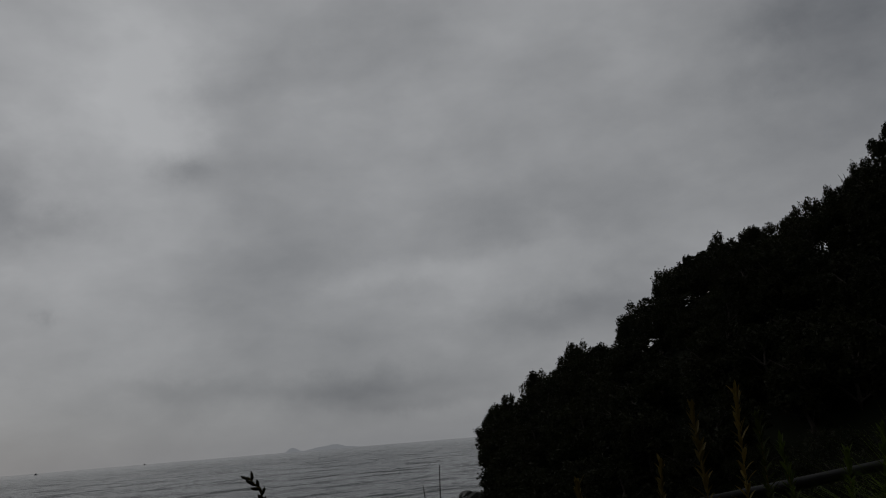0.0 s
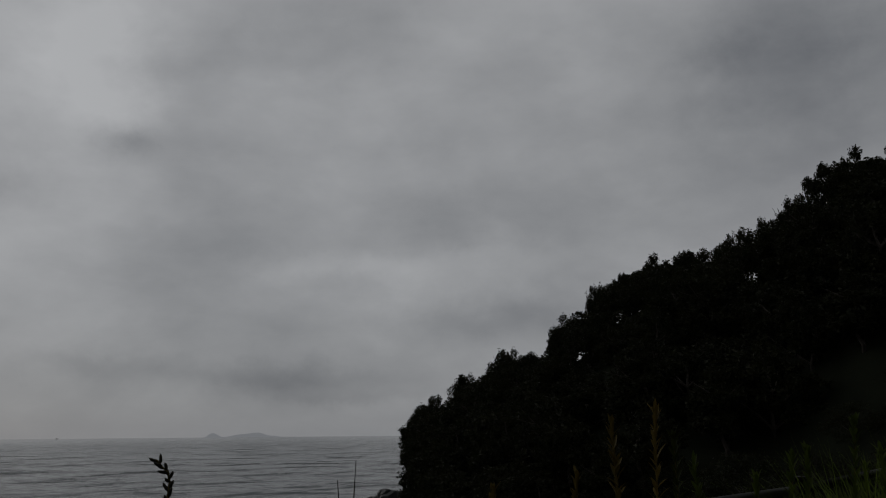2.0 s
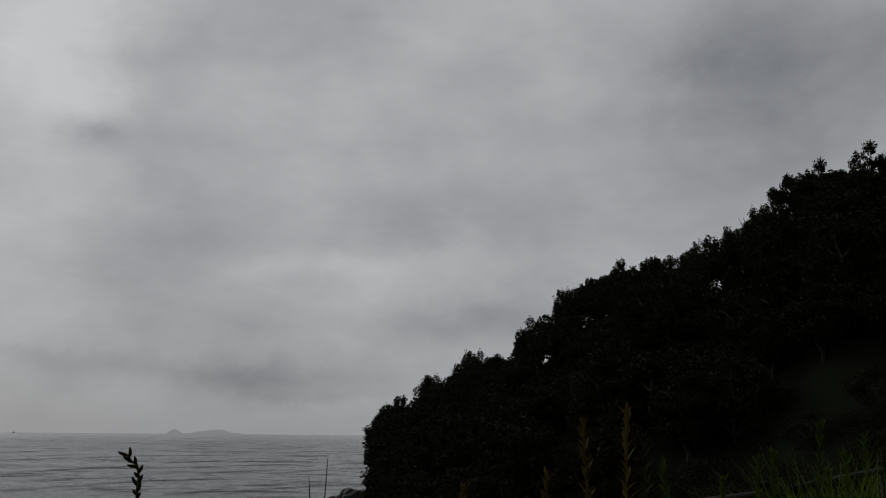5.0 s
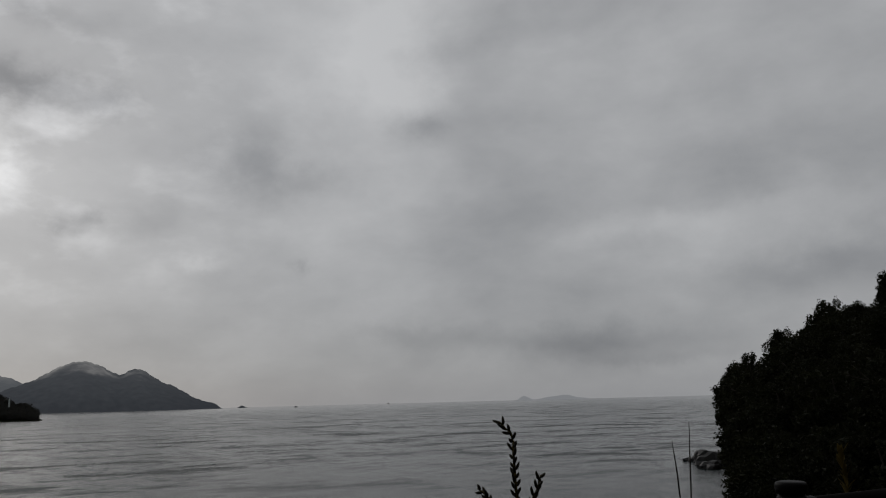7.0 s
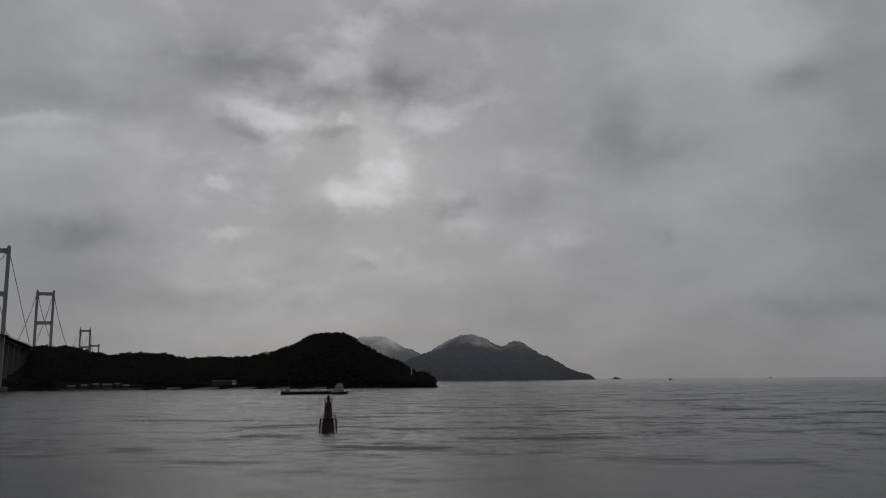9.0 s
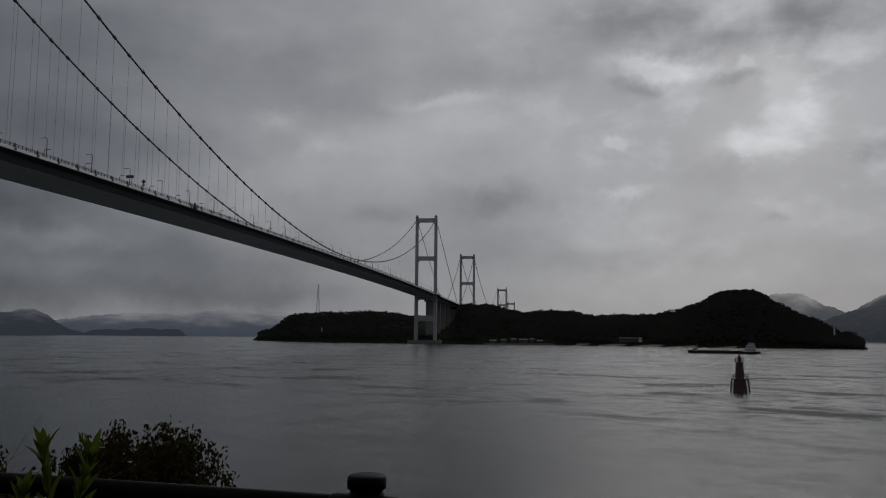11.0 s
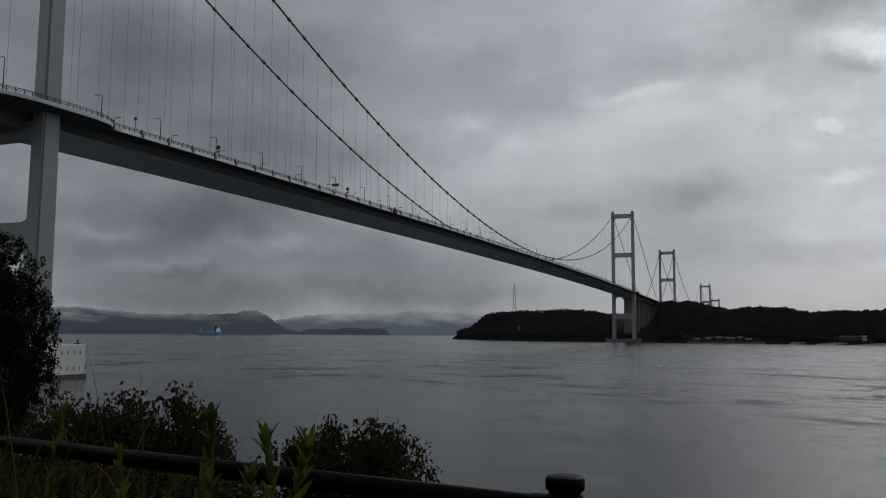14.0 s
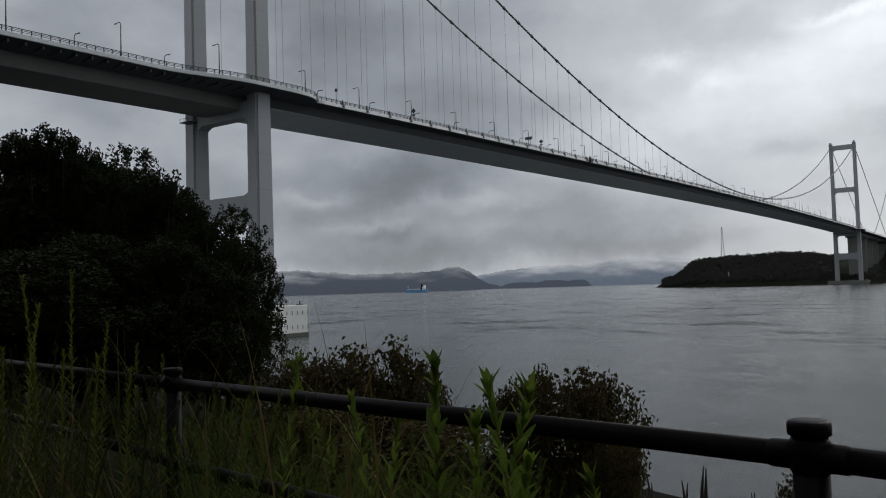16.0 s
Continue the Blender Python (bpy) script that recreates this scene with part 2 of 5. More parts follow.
def leaf_material(name, base, var=0.4, trans=0.25, rough=0.6):
    """Leaves: each a little different, thin enough to pass some light."""
    m = bpy.data.materials.new(name)
    m.use_nodes = True
    nt = m.node_tree
    N, L = nt.nodes.new, nt.links.new
    b = nt.nodes["Principled BSDF"]
    geo = N("ShaderNodeNewGeometry")
    obi = N("ShaderNodeObjectInfo")
    ramp = N("ShaderNodeValToRGB")
    e = ramp.color_ramp.elements
    e[0].color = (*[c * (1 - var) for c in base], 1)
    e[1].color = (base[0] * (1 + var * 1.3), base[1] * (1 + var), base[2] * (1 + var * 0.4), 1)
    a = N("ShaderNodeMath")
    a.operation = "MULTIPLY_ADD"
    L(obi.outputs["Random"], a.inputs[0])
    a.inputs[1].default_value = 0.5
    h = N("ShaderNodeMath")
    h.operation = "MULTIPLY"
    L(geo.outputs["Random Per Island"], h.inputs[0])
    h.inputs[1].default_value = 0.6
    L(h.outputs[0], a.inputs[2])
    L(a.outputs[0], ramp.inputs[0])
    L(ramp.outputs[0], b.inputs["Base Color"])
    b.inputs["Roughness"].default_value = rough
    b.inputs["Specular IOR Level"].default_value = 0.06
    tr = N("ShaderNodeBsdfTranslucent")
    L(ramp.outputs[0], tr.inputs[0])
    mx = N("ShaderNodeMixShader")
    mx.inputs[0].default_value = trans
    L(b.outputs[0], mx.inputs[1])
    L(tr.outputs[0], mx.inputs[2])
    L(mx.outputs[0], nt.nodes["Material Output"].inputs[0])
    return m


def water_material():
    """Sea with ripples, and slicks and rips drawn out by the tide."""
    m = bpy.data.materials.new("sea_water")
    m.use_nodes = True
    nt = m.node_tree
    N, L = nt.nodes.new, nt.links.new
    b = nt.nodes["Principled BSDF"]
    b.inputs["Base Color"].default_value = (0.014, 0.021, 0.022, 1)
    b.inputs["IOR"].default_value = 1.33
    co = N("ShaderNodeTexCoord")

    def field(scale, sx, sy, rot, detail, rough=0.55):
        mp = N("ShaderNodeMapping")
        mp.inputs["Scale"].default_value = (sx, sy, 1)
        mp.inputs["Rotation"].default_value = (0, 0, radians(rot))
        L(co.outputs["Object"], mp.inputs[0])
        n = N("ShaderNodeTexNoise")
        n.inputs["Scale"].default_value, n.inputs["Detail"].default_value, n.inputs["Roughness"].default_value = scale, detail, rough
        L(mp.outputs[0], n.inputs["Vector"])
        return n.outputs["Fac"]

    ripple = field(2.0, 1.0, 0.7, 30, 6, 0.65)
    swell = field(0.2, 1.0, 0.6, 20, 4)
    rips = field(0.009, 1.0, 2.2, 28, 4, 0.55)

    def along_strait(scale, sx, sy, detail, rough):
        turn, size = N("ShaderNodeMapping"), N("ShaderNodeMapping")
        turn.inputs["Rotation"].default_value = (0, 0, radians(-38))
        size.inputs["Scale"].default_value = (sx, sy, 1)
        L(co.outputs["Object"], turn.inputs[0])
        L(turn.outputs[0], size.inputs[0])
        n = N("ShaderNodeTexNoise")
        n.inputs["Scale"].default_value, n.inputs["Detail"].default_value, n.inputs["Roughness"].default_value = scale, detail, rough
        L(size.outputs[0], n.inputs["Vector"])
        return n.outputs["Fac"]

    lines = along_strait(0.26, 0.75, 1.0, 8, 0.74)
    out = N("ShaderNodeVectorMath")
    out.operation = "DOT_PRODUCT"
    L(co.outputs["Object"], out.inputs[0])
    out.inputs[1].default_value = (-0.71, 0.70, 0)

    def ranged(src, lo, hi, a, b):
        r = N("ShaderNodeMapRange")
        r.interpolation_type = "SMOOTHSTEP"
        for key, val in (("From Min", lo), ("From Max", hi), ("To Min", a), ("To Max", b)):
            r.inputs[key].default_value = val
        L(src, r.inputs["Value"])
        return r.outputs[0]

    def calc(op, p, q):
        n = N("ShaderNodeMath")
        n.operation = op
        for k, v in enumerate((p, q)):
            if isinstance(v, float):
                n.inputs[k].default_value = v
            else:
                L(v, n.inputs[k])
        return n.outputs[0]

    # broken water where the tide runs: choppy, with steep wave faces that mirror less
    run = ranged(rips, 0.36, 0.52, 0.4, 1.0)
    offshore = ranged(out.outputs["Value"], 50.0, 200.0, 0.15, 1.0)
    far_lines = along_strait(0.045, 0.62, 1.0, 10, 0.76)
    streaks = calc("MAXIMUM", ranged(lines, 0.5, 0.6, 0.0, 0.75), ranged(far_lines, 0.48, 0.6, 0.0, 1.0))
    height = calc("ADD", calc("MULTIPLY", swell, 0.2), ripple)
    bp = N("ShaderNodeBump")
    bp.inputs["Distance"].default_value = 0.5
    along = N("ShaderNodeVectorMath")
    along.operation = "DOT_PRODUCT"
    L(co.outputs["Object"], along.inputs[0])
    along.inputs[1].default_value = (0.70, 0.71, 0)
    from_land = N("ShaderNodeVectorMath")
    from_land.operation = "LENGTH"
    L(co.outputs["Object"], from_land.inputs[0])
    chop = calc("MULTIPLY", calc("MULTIPLY", streaks, run), offshore)
    chop = calc("MULTIPLY", chop, ranged(along.outputs["Value"], -160.0, 10.0, 0.9, 1.0))
    chop = calc("MULTIPLY", chop, ranged(from_land.outputs["Value"], 1200.0, 3500.0, 1.0, 0.3))
    # sea brightness set through specular level, lower on open water; waves flatten far off
    mirror_level = calc("MAXIMUM", ranged(along.outputs["Value"], -130.0, 10.0, 1.0, 0.26),
                ranged(from_land.outputs["Value"], 500.0, 2200.0, 0.0, 1.0))
    waves = calc("ADD", calc("MULTIPLY", chop, 0.6), ranged(out.outputs["Value"], 30.0, 260.0, 0.17, 0.32))
    L(calc("MULTIPLY", waves, ranged(from_land.outputs["Value"], 900.0, 3500.0, 1.0, 0.25)), bp.inputs["Strength"])
    L(height, bp.inputs["Height"])
    L(bp.outputs[0], b.inputs["Normal"])
    L(ranged(chop, 0.0, 1.0, 0.14, 0.28), b.inputs["Roughness"])
    L(calc("MULTIPLY", mirror_level, ranged(chop, 0.0, 0.8, 0.9, 0.08)), b.inputs["Specular IOR Level"])
    return m


def haze_glow_material(name, low, high, top, mist, gone=1.75):
    """Far hills: the haze of miles of wet air is a painted glow, and their tops fade into the cloud."""
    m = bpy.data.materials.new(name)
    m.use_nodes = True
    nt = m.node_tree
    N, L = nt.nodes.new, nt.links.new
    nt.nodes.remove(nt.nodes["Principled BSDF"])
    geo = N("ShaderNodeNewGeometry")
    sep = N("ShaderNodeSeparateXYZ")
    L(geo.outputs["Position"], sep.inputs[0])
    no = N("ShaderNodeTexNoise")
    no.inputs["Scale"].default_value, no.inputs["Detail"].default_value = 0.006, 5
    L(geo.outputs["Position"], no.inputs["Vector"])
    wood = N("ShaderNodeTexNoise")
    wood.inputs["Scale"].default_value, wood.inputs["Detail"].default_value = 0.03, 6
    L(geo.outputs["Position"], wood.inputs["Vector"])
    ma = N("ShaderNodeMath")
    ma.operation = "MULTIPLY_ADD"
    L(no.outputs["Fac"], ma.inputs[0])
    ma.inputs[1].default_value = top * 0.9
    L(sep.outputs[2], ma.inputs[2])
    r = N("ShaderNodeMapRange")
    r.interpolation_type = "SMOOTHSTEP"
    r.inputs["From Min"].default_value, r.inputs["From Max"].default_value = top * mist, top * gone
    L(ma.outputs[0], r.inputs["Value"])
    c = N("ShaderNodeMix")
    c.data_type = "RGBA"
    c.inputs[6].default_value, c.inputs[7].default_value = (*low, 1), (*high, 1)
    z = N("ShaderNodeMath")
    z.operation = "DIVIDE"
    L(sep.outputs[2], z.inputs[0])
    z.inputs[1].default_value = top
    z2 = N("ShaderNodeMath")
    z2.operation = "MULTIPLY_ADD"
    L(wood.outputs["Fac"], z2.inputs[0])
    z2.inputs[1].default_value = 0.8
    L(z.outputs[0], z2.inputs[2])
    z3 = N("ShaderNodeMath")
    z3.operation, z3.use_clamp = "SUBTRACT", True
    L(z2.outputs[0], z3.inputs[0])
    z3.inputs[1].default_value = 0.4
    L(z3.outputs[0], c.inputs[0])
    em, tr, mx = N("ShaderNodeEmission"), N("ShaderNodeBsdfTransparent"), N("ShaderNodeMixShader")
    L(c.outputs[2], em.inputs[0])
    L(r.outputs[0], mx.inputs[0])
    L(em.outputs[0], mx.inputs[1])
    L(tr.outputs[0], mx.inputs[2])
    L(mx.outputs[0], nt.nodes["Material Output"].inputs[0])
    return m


WATER = water_material()
STEEL = material("painted_bridge_steel", (0.22, 0.23, 0.24), 0.5, var=0.12, scale=6, bump=0.05, fine=20)


def add_seams(m, spacing, dark):
    """Welded plate joints: thin darker lines at even heights."""
    nt = m.node_tree
    N, L = nt.nodes.new, nt.links.new
    b = nt.nodes["Principled BSDF"]
    src = b.inputs["Base Color"].links[0].from_socket
    geo, sep, md, lt, mx = N("ShaderNodeNewGeometry"), N("ShaderNodeSeparateXYZ"), N("ShaderNodeMath"), N("ShaderNodeMath"), N("ShaderNodeMix")
    L(geo.outputs["Position"], sep.inputs[0])
    md.operation, lt.operation = "MODULO", "LESS_THAN"
    L(sep.outputs[2], md.inputs[0])
    md.inputs[1].default_value = spacing
    L(md.outputs[0], lt.inputs[0])
    lt.inputs[1].default_value = 0.35
    mx.data_type = "RGBA"
    L(lt.outputs[0], mx.inputs[0])
    L(src, mx.inputs[6])
    mx.inputs[7].default_value = (*dark, 1)
    L(mx.outputs[2], b.inputs["Base Color"])


add_seams(STEEL, 10.5, (0.2, 0.207, 0.214))
# girder light and shade are coloured in: pale box, dark footway and webs
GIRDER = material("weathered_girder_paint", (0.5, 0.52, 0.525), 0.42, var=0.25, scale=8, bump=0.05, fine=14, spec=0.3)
SHADED_STEEL = material("deck_steel_dark_as_shade", (0.06, 0.063, 0.067), 0.6, var=0.25, scale=6, bump=0.05, fine=14, spec=0.15)
FASCIA = material("pale_parapet_fascia", (0.72, 0.72, 0.7), 0.6, var=0.15, scale=3, bump=0.05)
DARKSTEEL = material("dark_galvanised_steel", (0.025, 0.026, 0.028), 0.55, 0.0, var=0.3, scale=0.5)
REDPAINT = material("faded_red_beacon_paint", (0.04, 0.008, 0.007), 0.6, var=0.5, scale=0.8)
HULL = material("black_barge_hull", (0.015, 0.015, 0.017), 0.6, var=0.3, scale=3, spec=0.1)
HOUSE = material("worn_grey_green_deckhouse_paint", (0.3, 0.33, 0.32), 0.6, var=0.2, scale=2)
PALECONC = material("whitewashed_concrete", (0.58, 0.58, 0.55), 0.85, var=0.15, scale=4, bump=0.15)
BLUEHULL = material("blue_ship_hull", (0.08, 0.2, 0.36), 0.5, var=0.2, scale=4)
WHITE = material("white_ship_paint", (0.7, 0.7, 0.68), 0.5, var=0.12, scale=3)
PALEWALL = material("grey_rendered_wall", (0.036, 0.036, 0.039), 0.85, var=0.4, scale=3)
ROOF = material("grey_tile_roof", (0.06, 0.06, 0.065), 0.7, var=0.3, scale=1)
GLASS = material("dark_window_glass", (0.02, 0.022, 0.025), 0.12, var=0.2, scale=2, bump=0)
CABLE = material("sheathed_cable_steel", (0.1, 0.105, 0.11), 0.6, var=0.2, scale=1)
CONCRETE = material("weathered_concrete", (0.36, 0.36, 0.34), 0.9, var=0.2, scale=5, bump=0.2)
OLDCONCRETE = material("dark_streaked_concrete", (0.115, 0.113, 0.108), 0.9, var=0.3, scale=6, bump=0.2)
TIDE = material("tide_stained_concrete", (0.07, 0.07, 0.055), 0.8, var=0.4, scale=2)
RAIL = material("worn_brown_rail_paint", (0.0042, 0.0034, 0.0034), 0.45, var=0.6, scale=0.06, bump=0.45, fine=9, spec=0.045)
BARK = material("dark_bark", (0.03, 0.024, 0.018), 0.95, var=0.4, scale=0.2, bump=0.6)
SOIL = material("overgrown_soil", (0.007, 0.007, 0.004), 0.95, var=0.5, scale=1.2, bump=0.5, spec=0.02)
WOODFLOOR = material("wooded_slope", (0.010, 0.012, 0.007), 0.95, var=0.5, scale=4, bump=0.5, spec=0.03)
ROCK = material("dark_wet_rock", (0.006, 0.0055, 0.005), 0.6, var=0.4, scale=1.5, bump=0.6)
SAND = material("pale_sand", (0.17, 0.14, 0.115), 0.95, var=0.2, scale=1.0)
LEAF_HILL = leaf_material("hill_tree_leaves", (0.0125, 0.0145, 0.007), 0.3, 0.25)
LEAF_NEAR = leaf_material("bank_tree_leaves", (0.0095, 0.014, 0.005), 0.35, 0.22)
LEAF_SHRUB = leaf_material("shrub_leaves", (0.036, 0.031, 0.013))
LEAF_WEED = leaf_material("weed_leaves", (0.078, 0.12, 0.02), 0.45, 0.45)
LEAF_DRY = leaf_material("dry_stalk", (0.085, 0.066, 0.018), 0.4, 0.2)
LEAF_TAN = leaf_material("dry_tan_grass", (0.08, 0.062, 0.026), 0.4, 0.3)
LEAF_DULL = leaf_material("dull_weed_leaves", (0.06, 0.08, 0.014), 0.5, 0.4)
LEAF_FRESH = leaf_material("fresh_weed_leaves", (0.042, 0.062, 0.012), 0.5, 0.4)
GRASS = leaf_material("long_grass_blades", (0.016, 0.022, 0.005), 0.6, 0.35)
FAR_WOOD = leaf_material("island_woods", (0.035, 0.035, 0.032), 0.12, 0.2)


# ---- mesh helpers ----
def link(name, bm, mat, parent=None, label="", smooth=False):
    me = bpy.data.meshes.new(name)
    bm.to_mesh(me)
    bm.free()
    if smooth:
        for p in me.polygons:
            p.use_smooth = True
    me.materials.append(mat)
    ob = new(name, me)
    if parent is not None:
        ob.parent = parent
    if label:
        tagged(ob, label)
    return ob


part = link


def soup(name, verts, faces, mat, parent=None, smooth=False):
    """A mesh from numpy arrays of corners and of faces with equal numbers of corners."""
    verts, faces = np.asarray(verts, np.float32), np.asarray(faces, np.int32)
    me = bpy.data.meshes.new(name)
    k = faces.shape[1]
    me.vertices.add(len(verts))
    me.vertices.foreach_set("co", verts.ravel())
    me.loops.add(faces.size)
    me.loops.foreach_set("vertex_index", faces.ravel())
    me.polygons.add(len(faces))
    me.polygons.foreach_set("loop_start", np.arange(0, faces.size, k, dtype=np.int32))
    me.polygons.foreach_set("use_smooth", np.full(len(faces), smooth))
    me.update(calc_edges=True)
    me.materials.append(mat)
    ob = new(name, me)
    if parent is not None:
        ob.parent = parent
    return ob


def box(bm, c, size, m=None, bevel=0.0):
    r = bmesh.ops.create_cube(bm, size=1.0, matrix=(m or Matrix()) @ Matrix.Translation(c) @ Matrix.Diagonal((*size, 1)))
    if bevel:
        es = list({e for v in r["verts"] for e in v.link_edges})
        bmesh.ops.bevel(bm, geom=es, offset=bevel, segments=2, affect="EDGES", profile=0.5)


def tube(bm, pts, radii, sides=8, caps=True):
    """A round tube through the points."""
    rings = []
    pts = [Vector(p) for p in pts]
    for i, p in enumerate(pts):
        d = (pts[min(i + 1, len(pts) - 1)] - pts[max(i - 1, 0)]).normalized()
        a = d.cross(Vector((0, 0, 1)) if abs(d.z) < 0.95 else Vector((1, 0, 0))).normalized()
        b = d.cross(a)
        r = radii[i] if hasattr(radii, "__len__") else radii
        rings.append([bm.verts.new(p + r * (math.cos(t) * a + math.sin(t) * b)) for t in (2 * math.pi * k / sides for k in range(sides))])
    for r0, r1 in zip(rings, rings[1:]):
        for k in range(sides):
            bm.faces.new((r0[k], r0[(k + 1) % sides], r1[(k + 1) % sides], r1[k]))
    if caps:
        bm.faces.new(rings[0][::-1])
        bm.faces.new(rings[-1])


def extrude_profile(bm, profile, stations):
    """A closed profile of (v, z) carried along stations (place, side vector, widen function)."""
    rings = []
    for p, v, shape in stations:
        rings.append([bm.verts.new(p + v * shape(a, z)[0] + Vector((0, 0, shape(a, z)[1]))) for a, z in profile])
    n = len(profile)
    for r0, r1 in zip(rings, rings[1:]):
        for k in range(n):
            bm.faces.new((r0[k], r0[(k + 1) % n], r1[(k + 1) % n], r1[k]))
    bm.faces.new(rings[0][::-1])
    bm.faces.new(rings[-1])


def smoothstep(a, b, x):
    t = np.clip((x - a) / (b - a), 0, 1)
    return t * t * (3 - 2 * t)


# ---- sea ----
bm = bmesh.new()
bm.faces.new([bm.verts.new(polar(360 * k / 96, 4930)) for k in range(96)])
tagged(link("water", bm, WATER), "grey tidal sea with ripples and current streaks", "water", kind="structure")

# ---- the bridge: a straight line over three spans ----
AXIS = radians(61.39)
U = Vector((-math.sin(AXIS), math.cos(AXIS), 0))
V = Vector((-U.y, U.x, 0))
NEAR = Vector((-235.9, -93.4, 0))
SPAN, TOP, LOW, HALF = 1030.0, 183.0, 78.6, 14.1
UNIT = Matrix(((U.x, V.x, 0, 0), (U.y, V.y, 0, 0), (0, 0, 1, 0), (0, 0, 0, 1)))


def on_bridge(s, v=0.0, z=0.0):
    return NEAR + U * s + V * v + Vector((0, 0, z))


def deck_z(s):
    if s < 0:
        return 71.7 + s * 0.012
    if s > SPAN:
        return 71.7 - (s - SPAN) * 0.014
    return 71.7 + 3.6 * (1 - ((s - 515) / 515) ** 2)


def empty(name, at=(0, 0, 0)):
    ob = new(name)
    ob.location = at
    return ob


def bridge_tower(parent, s, base, top=186.0, deck=71.0, half=14.1, low=0.0, name="tower", wide=1.0):
    """Two hollow steel legs with portal beams, the upper ones deep with rounded corners."""
    t = part(name, bmesh.new(), STEEL, parent)
    rot = Matrix(((U.x, V.x, 0, 0), (U.y, V.y, 0, 0), (0, 0, 1, 0), (0, 0, 0, 1)))
    for side in (-1, 1):
        b = bmesh.new()
        rings = []
        for z, a, w in ((base, 6.4, 4.9), (deck, 5.7, 4.7), (top, 5.0, 4.1)):
            a, w = a * wide, w * wide
            c = 0.55
            prof = [(-a / 2 + c, -w / 2), (a / 2 - c, -w / 2), (a / 2 - c, -w / 2 + c), (a / 2, -w / 2 + c), (a / 2, w / 2 - c), (a / 2 - c, w / 2 - c),
                    (a / 2 - c, w / 2), (-a / 2 + c, w / 2), (-a / 2 + c, w / 2 - c), (-a / 2, w / 2 - c), (-a / 2, -w / 2 + c), (-a / 2 + c, -w / 2 + c)]
            o = on_bridge(s, side * half, z)
            rings.append([b.verts.new(o + U * p + V * q) for p, q in prof])
        for r0, r1 in zip(rings, rings[1:]):
            for k in range(12):
                b.faces.new((r0[k], r0[(k + 1) % 12], r1[(k + 1) % 12], r1[k]))
        b.faces.new(rings[-1])
        leg = part("leg", b, STEEL, t)
        b = bmesh.new()
        box(b, (0, 0, 0), (6.5 * wide, 4.2 * wide, 1.0), Matrix.Translation(on_bridge(s, side * half, top + 0.5)) @ rot, 0.2)
        box(b, (0, 0, 1.4), (4.0 * wide, 2.4 * wide, 2.2), Matrix.Translation(on_bridge(s, side * half, top + 0.5)) @ rot, 0.5)
        part("saddle_housing", b, STEEL, t)
    for z, hgt in ((top - 4.6, 6.0), (deck + (top - deck) * 0.465, 6.2), (deck - 5.2, 4.6), (deck - 34.5, 8.0)):
        if z < base + 3:
            continue
        b = bmesh.new()
        n, w, k = 2.0 * wide, half - 2.2 * wide, 2.8
        u = 2.6 if z < deck - 20 else 0.05  # the lowest beam is rounded into the legs above it as well
        prof = [(-w, hgt / 2 + u), (-w + u * 0.3, hgt / 2 + u * 0.3), (-w + u, hgt / 2), (w - u, hgt / 2), (w - u * 0.3, hgt / 2 + u * 0.3), (w, hgt / 2 + u), (w, -hgt / 2 - k), (w - k * 0.35, -hgt / 2 - k * 0.35), (w - k, -hgt / 2), (-w + k, -hgt / 2), (-w + k * 0.35, -hgt / 2 - k * 0.35), (-w, -hgt / 2 - k)]
        f0 = [b.verts.new(on_bridge(s - n, v, z + q)) for v, q in prof]
        f1 = [b.verts.new(on_bridge(s + n, v, z + q)) for v, q in prof]
        for i in range(12):
            b.faces.new((f0[i], f0[(i + 1) % 12], f1[(i + 1) % 12], f1[i]))
        b.faces.new(f0[::-1])
        b.faces.new(f1)
        part("crossbeam", b, STEEL, t)
    return t


bridge = tagged(empty("suspension_bridge", NEAR), "long grey steel suspension bridge over the strait", "bridge")
bridge.matrix_world = Matrix()
bridge_tower(bridge, 0.9, 3.0, deck=71.5)
bridge_tower(bridge, SPAN, 3.0, deck=71.5)


def bulge(s):
    """How far the walkway swings out round the legs of the towers."""
    out = 0.0
    for c in (0.0, SPAN):
        t = s - c if c == 0 else c - s
        if t < 8:
            out += 5.0 * float(1 - smoothstep(6, 34, -t))
        elif t < 22:
            out += 5.0 * math.sqrt(max(0.0, 1 - ((t - 8) / 14) ** 2))
    return out


def deck_run(name, s0, s1, step, prof, mat, swing=True):
    """A profile of (across, down) carried along the deck; the footways swing out round the tower legs."""
    b = bmesh.new()
    st = []
    n = max(1, round((s1 - s0) / step))
    for i in range(n + 1):
        s = s0 + (s1 - s0) * i / n
        w = bulge(s) if swing else 0.0
        st.append((on_bridge(s, 0, deck_z(s)), V, (lambda a, z, w=w: (a + (w if a > 15 else -w if a < -15 else 0), z))))
    extrude_profile(b, prof, st)
    return part(name, b, mat, bridge)


def slab(inner, low):
    return [(-16.2, 0.0), (-16.2, -0.9), (-inner, -low), (inner, -low), (16.2, -0.9), (16.2, 0.0)]


def girder_box(top, bottom, low, depth):
    return [(-top, -low + 0.02), (-bottom - 0.3, -depth), (-bottom, -depth - 0.12), (bottom, -depth - 0.12), (bottom + 0.3, -depth), (top, -low + 0.02)]


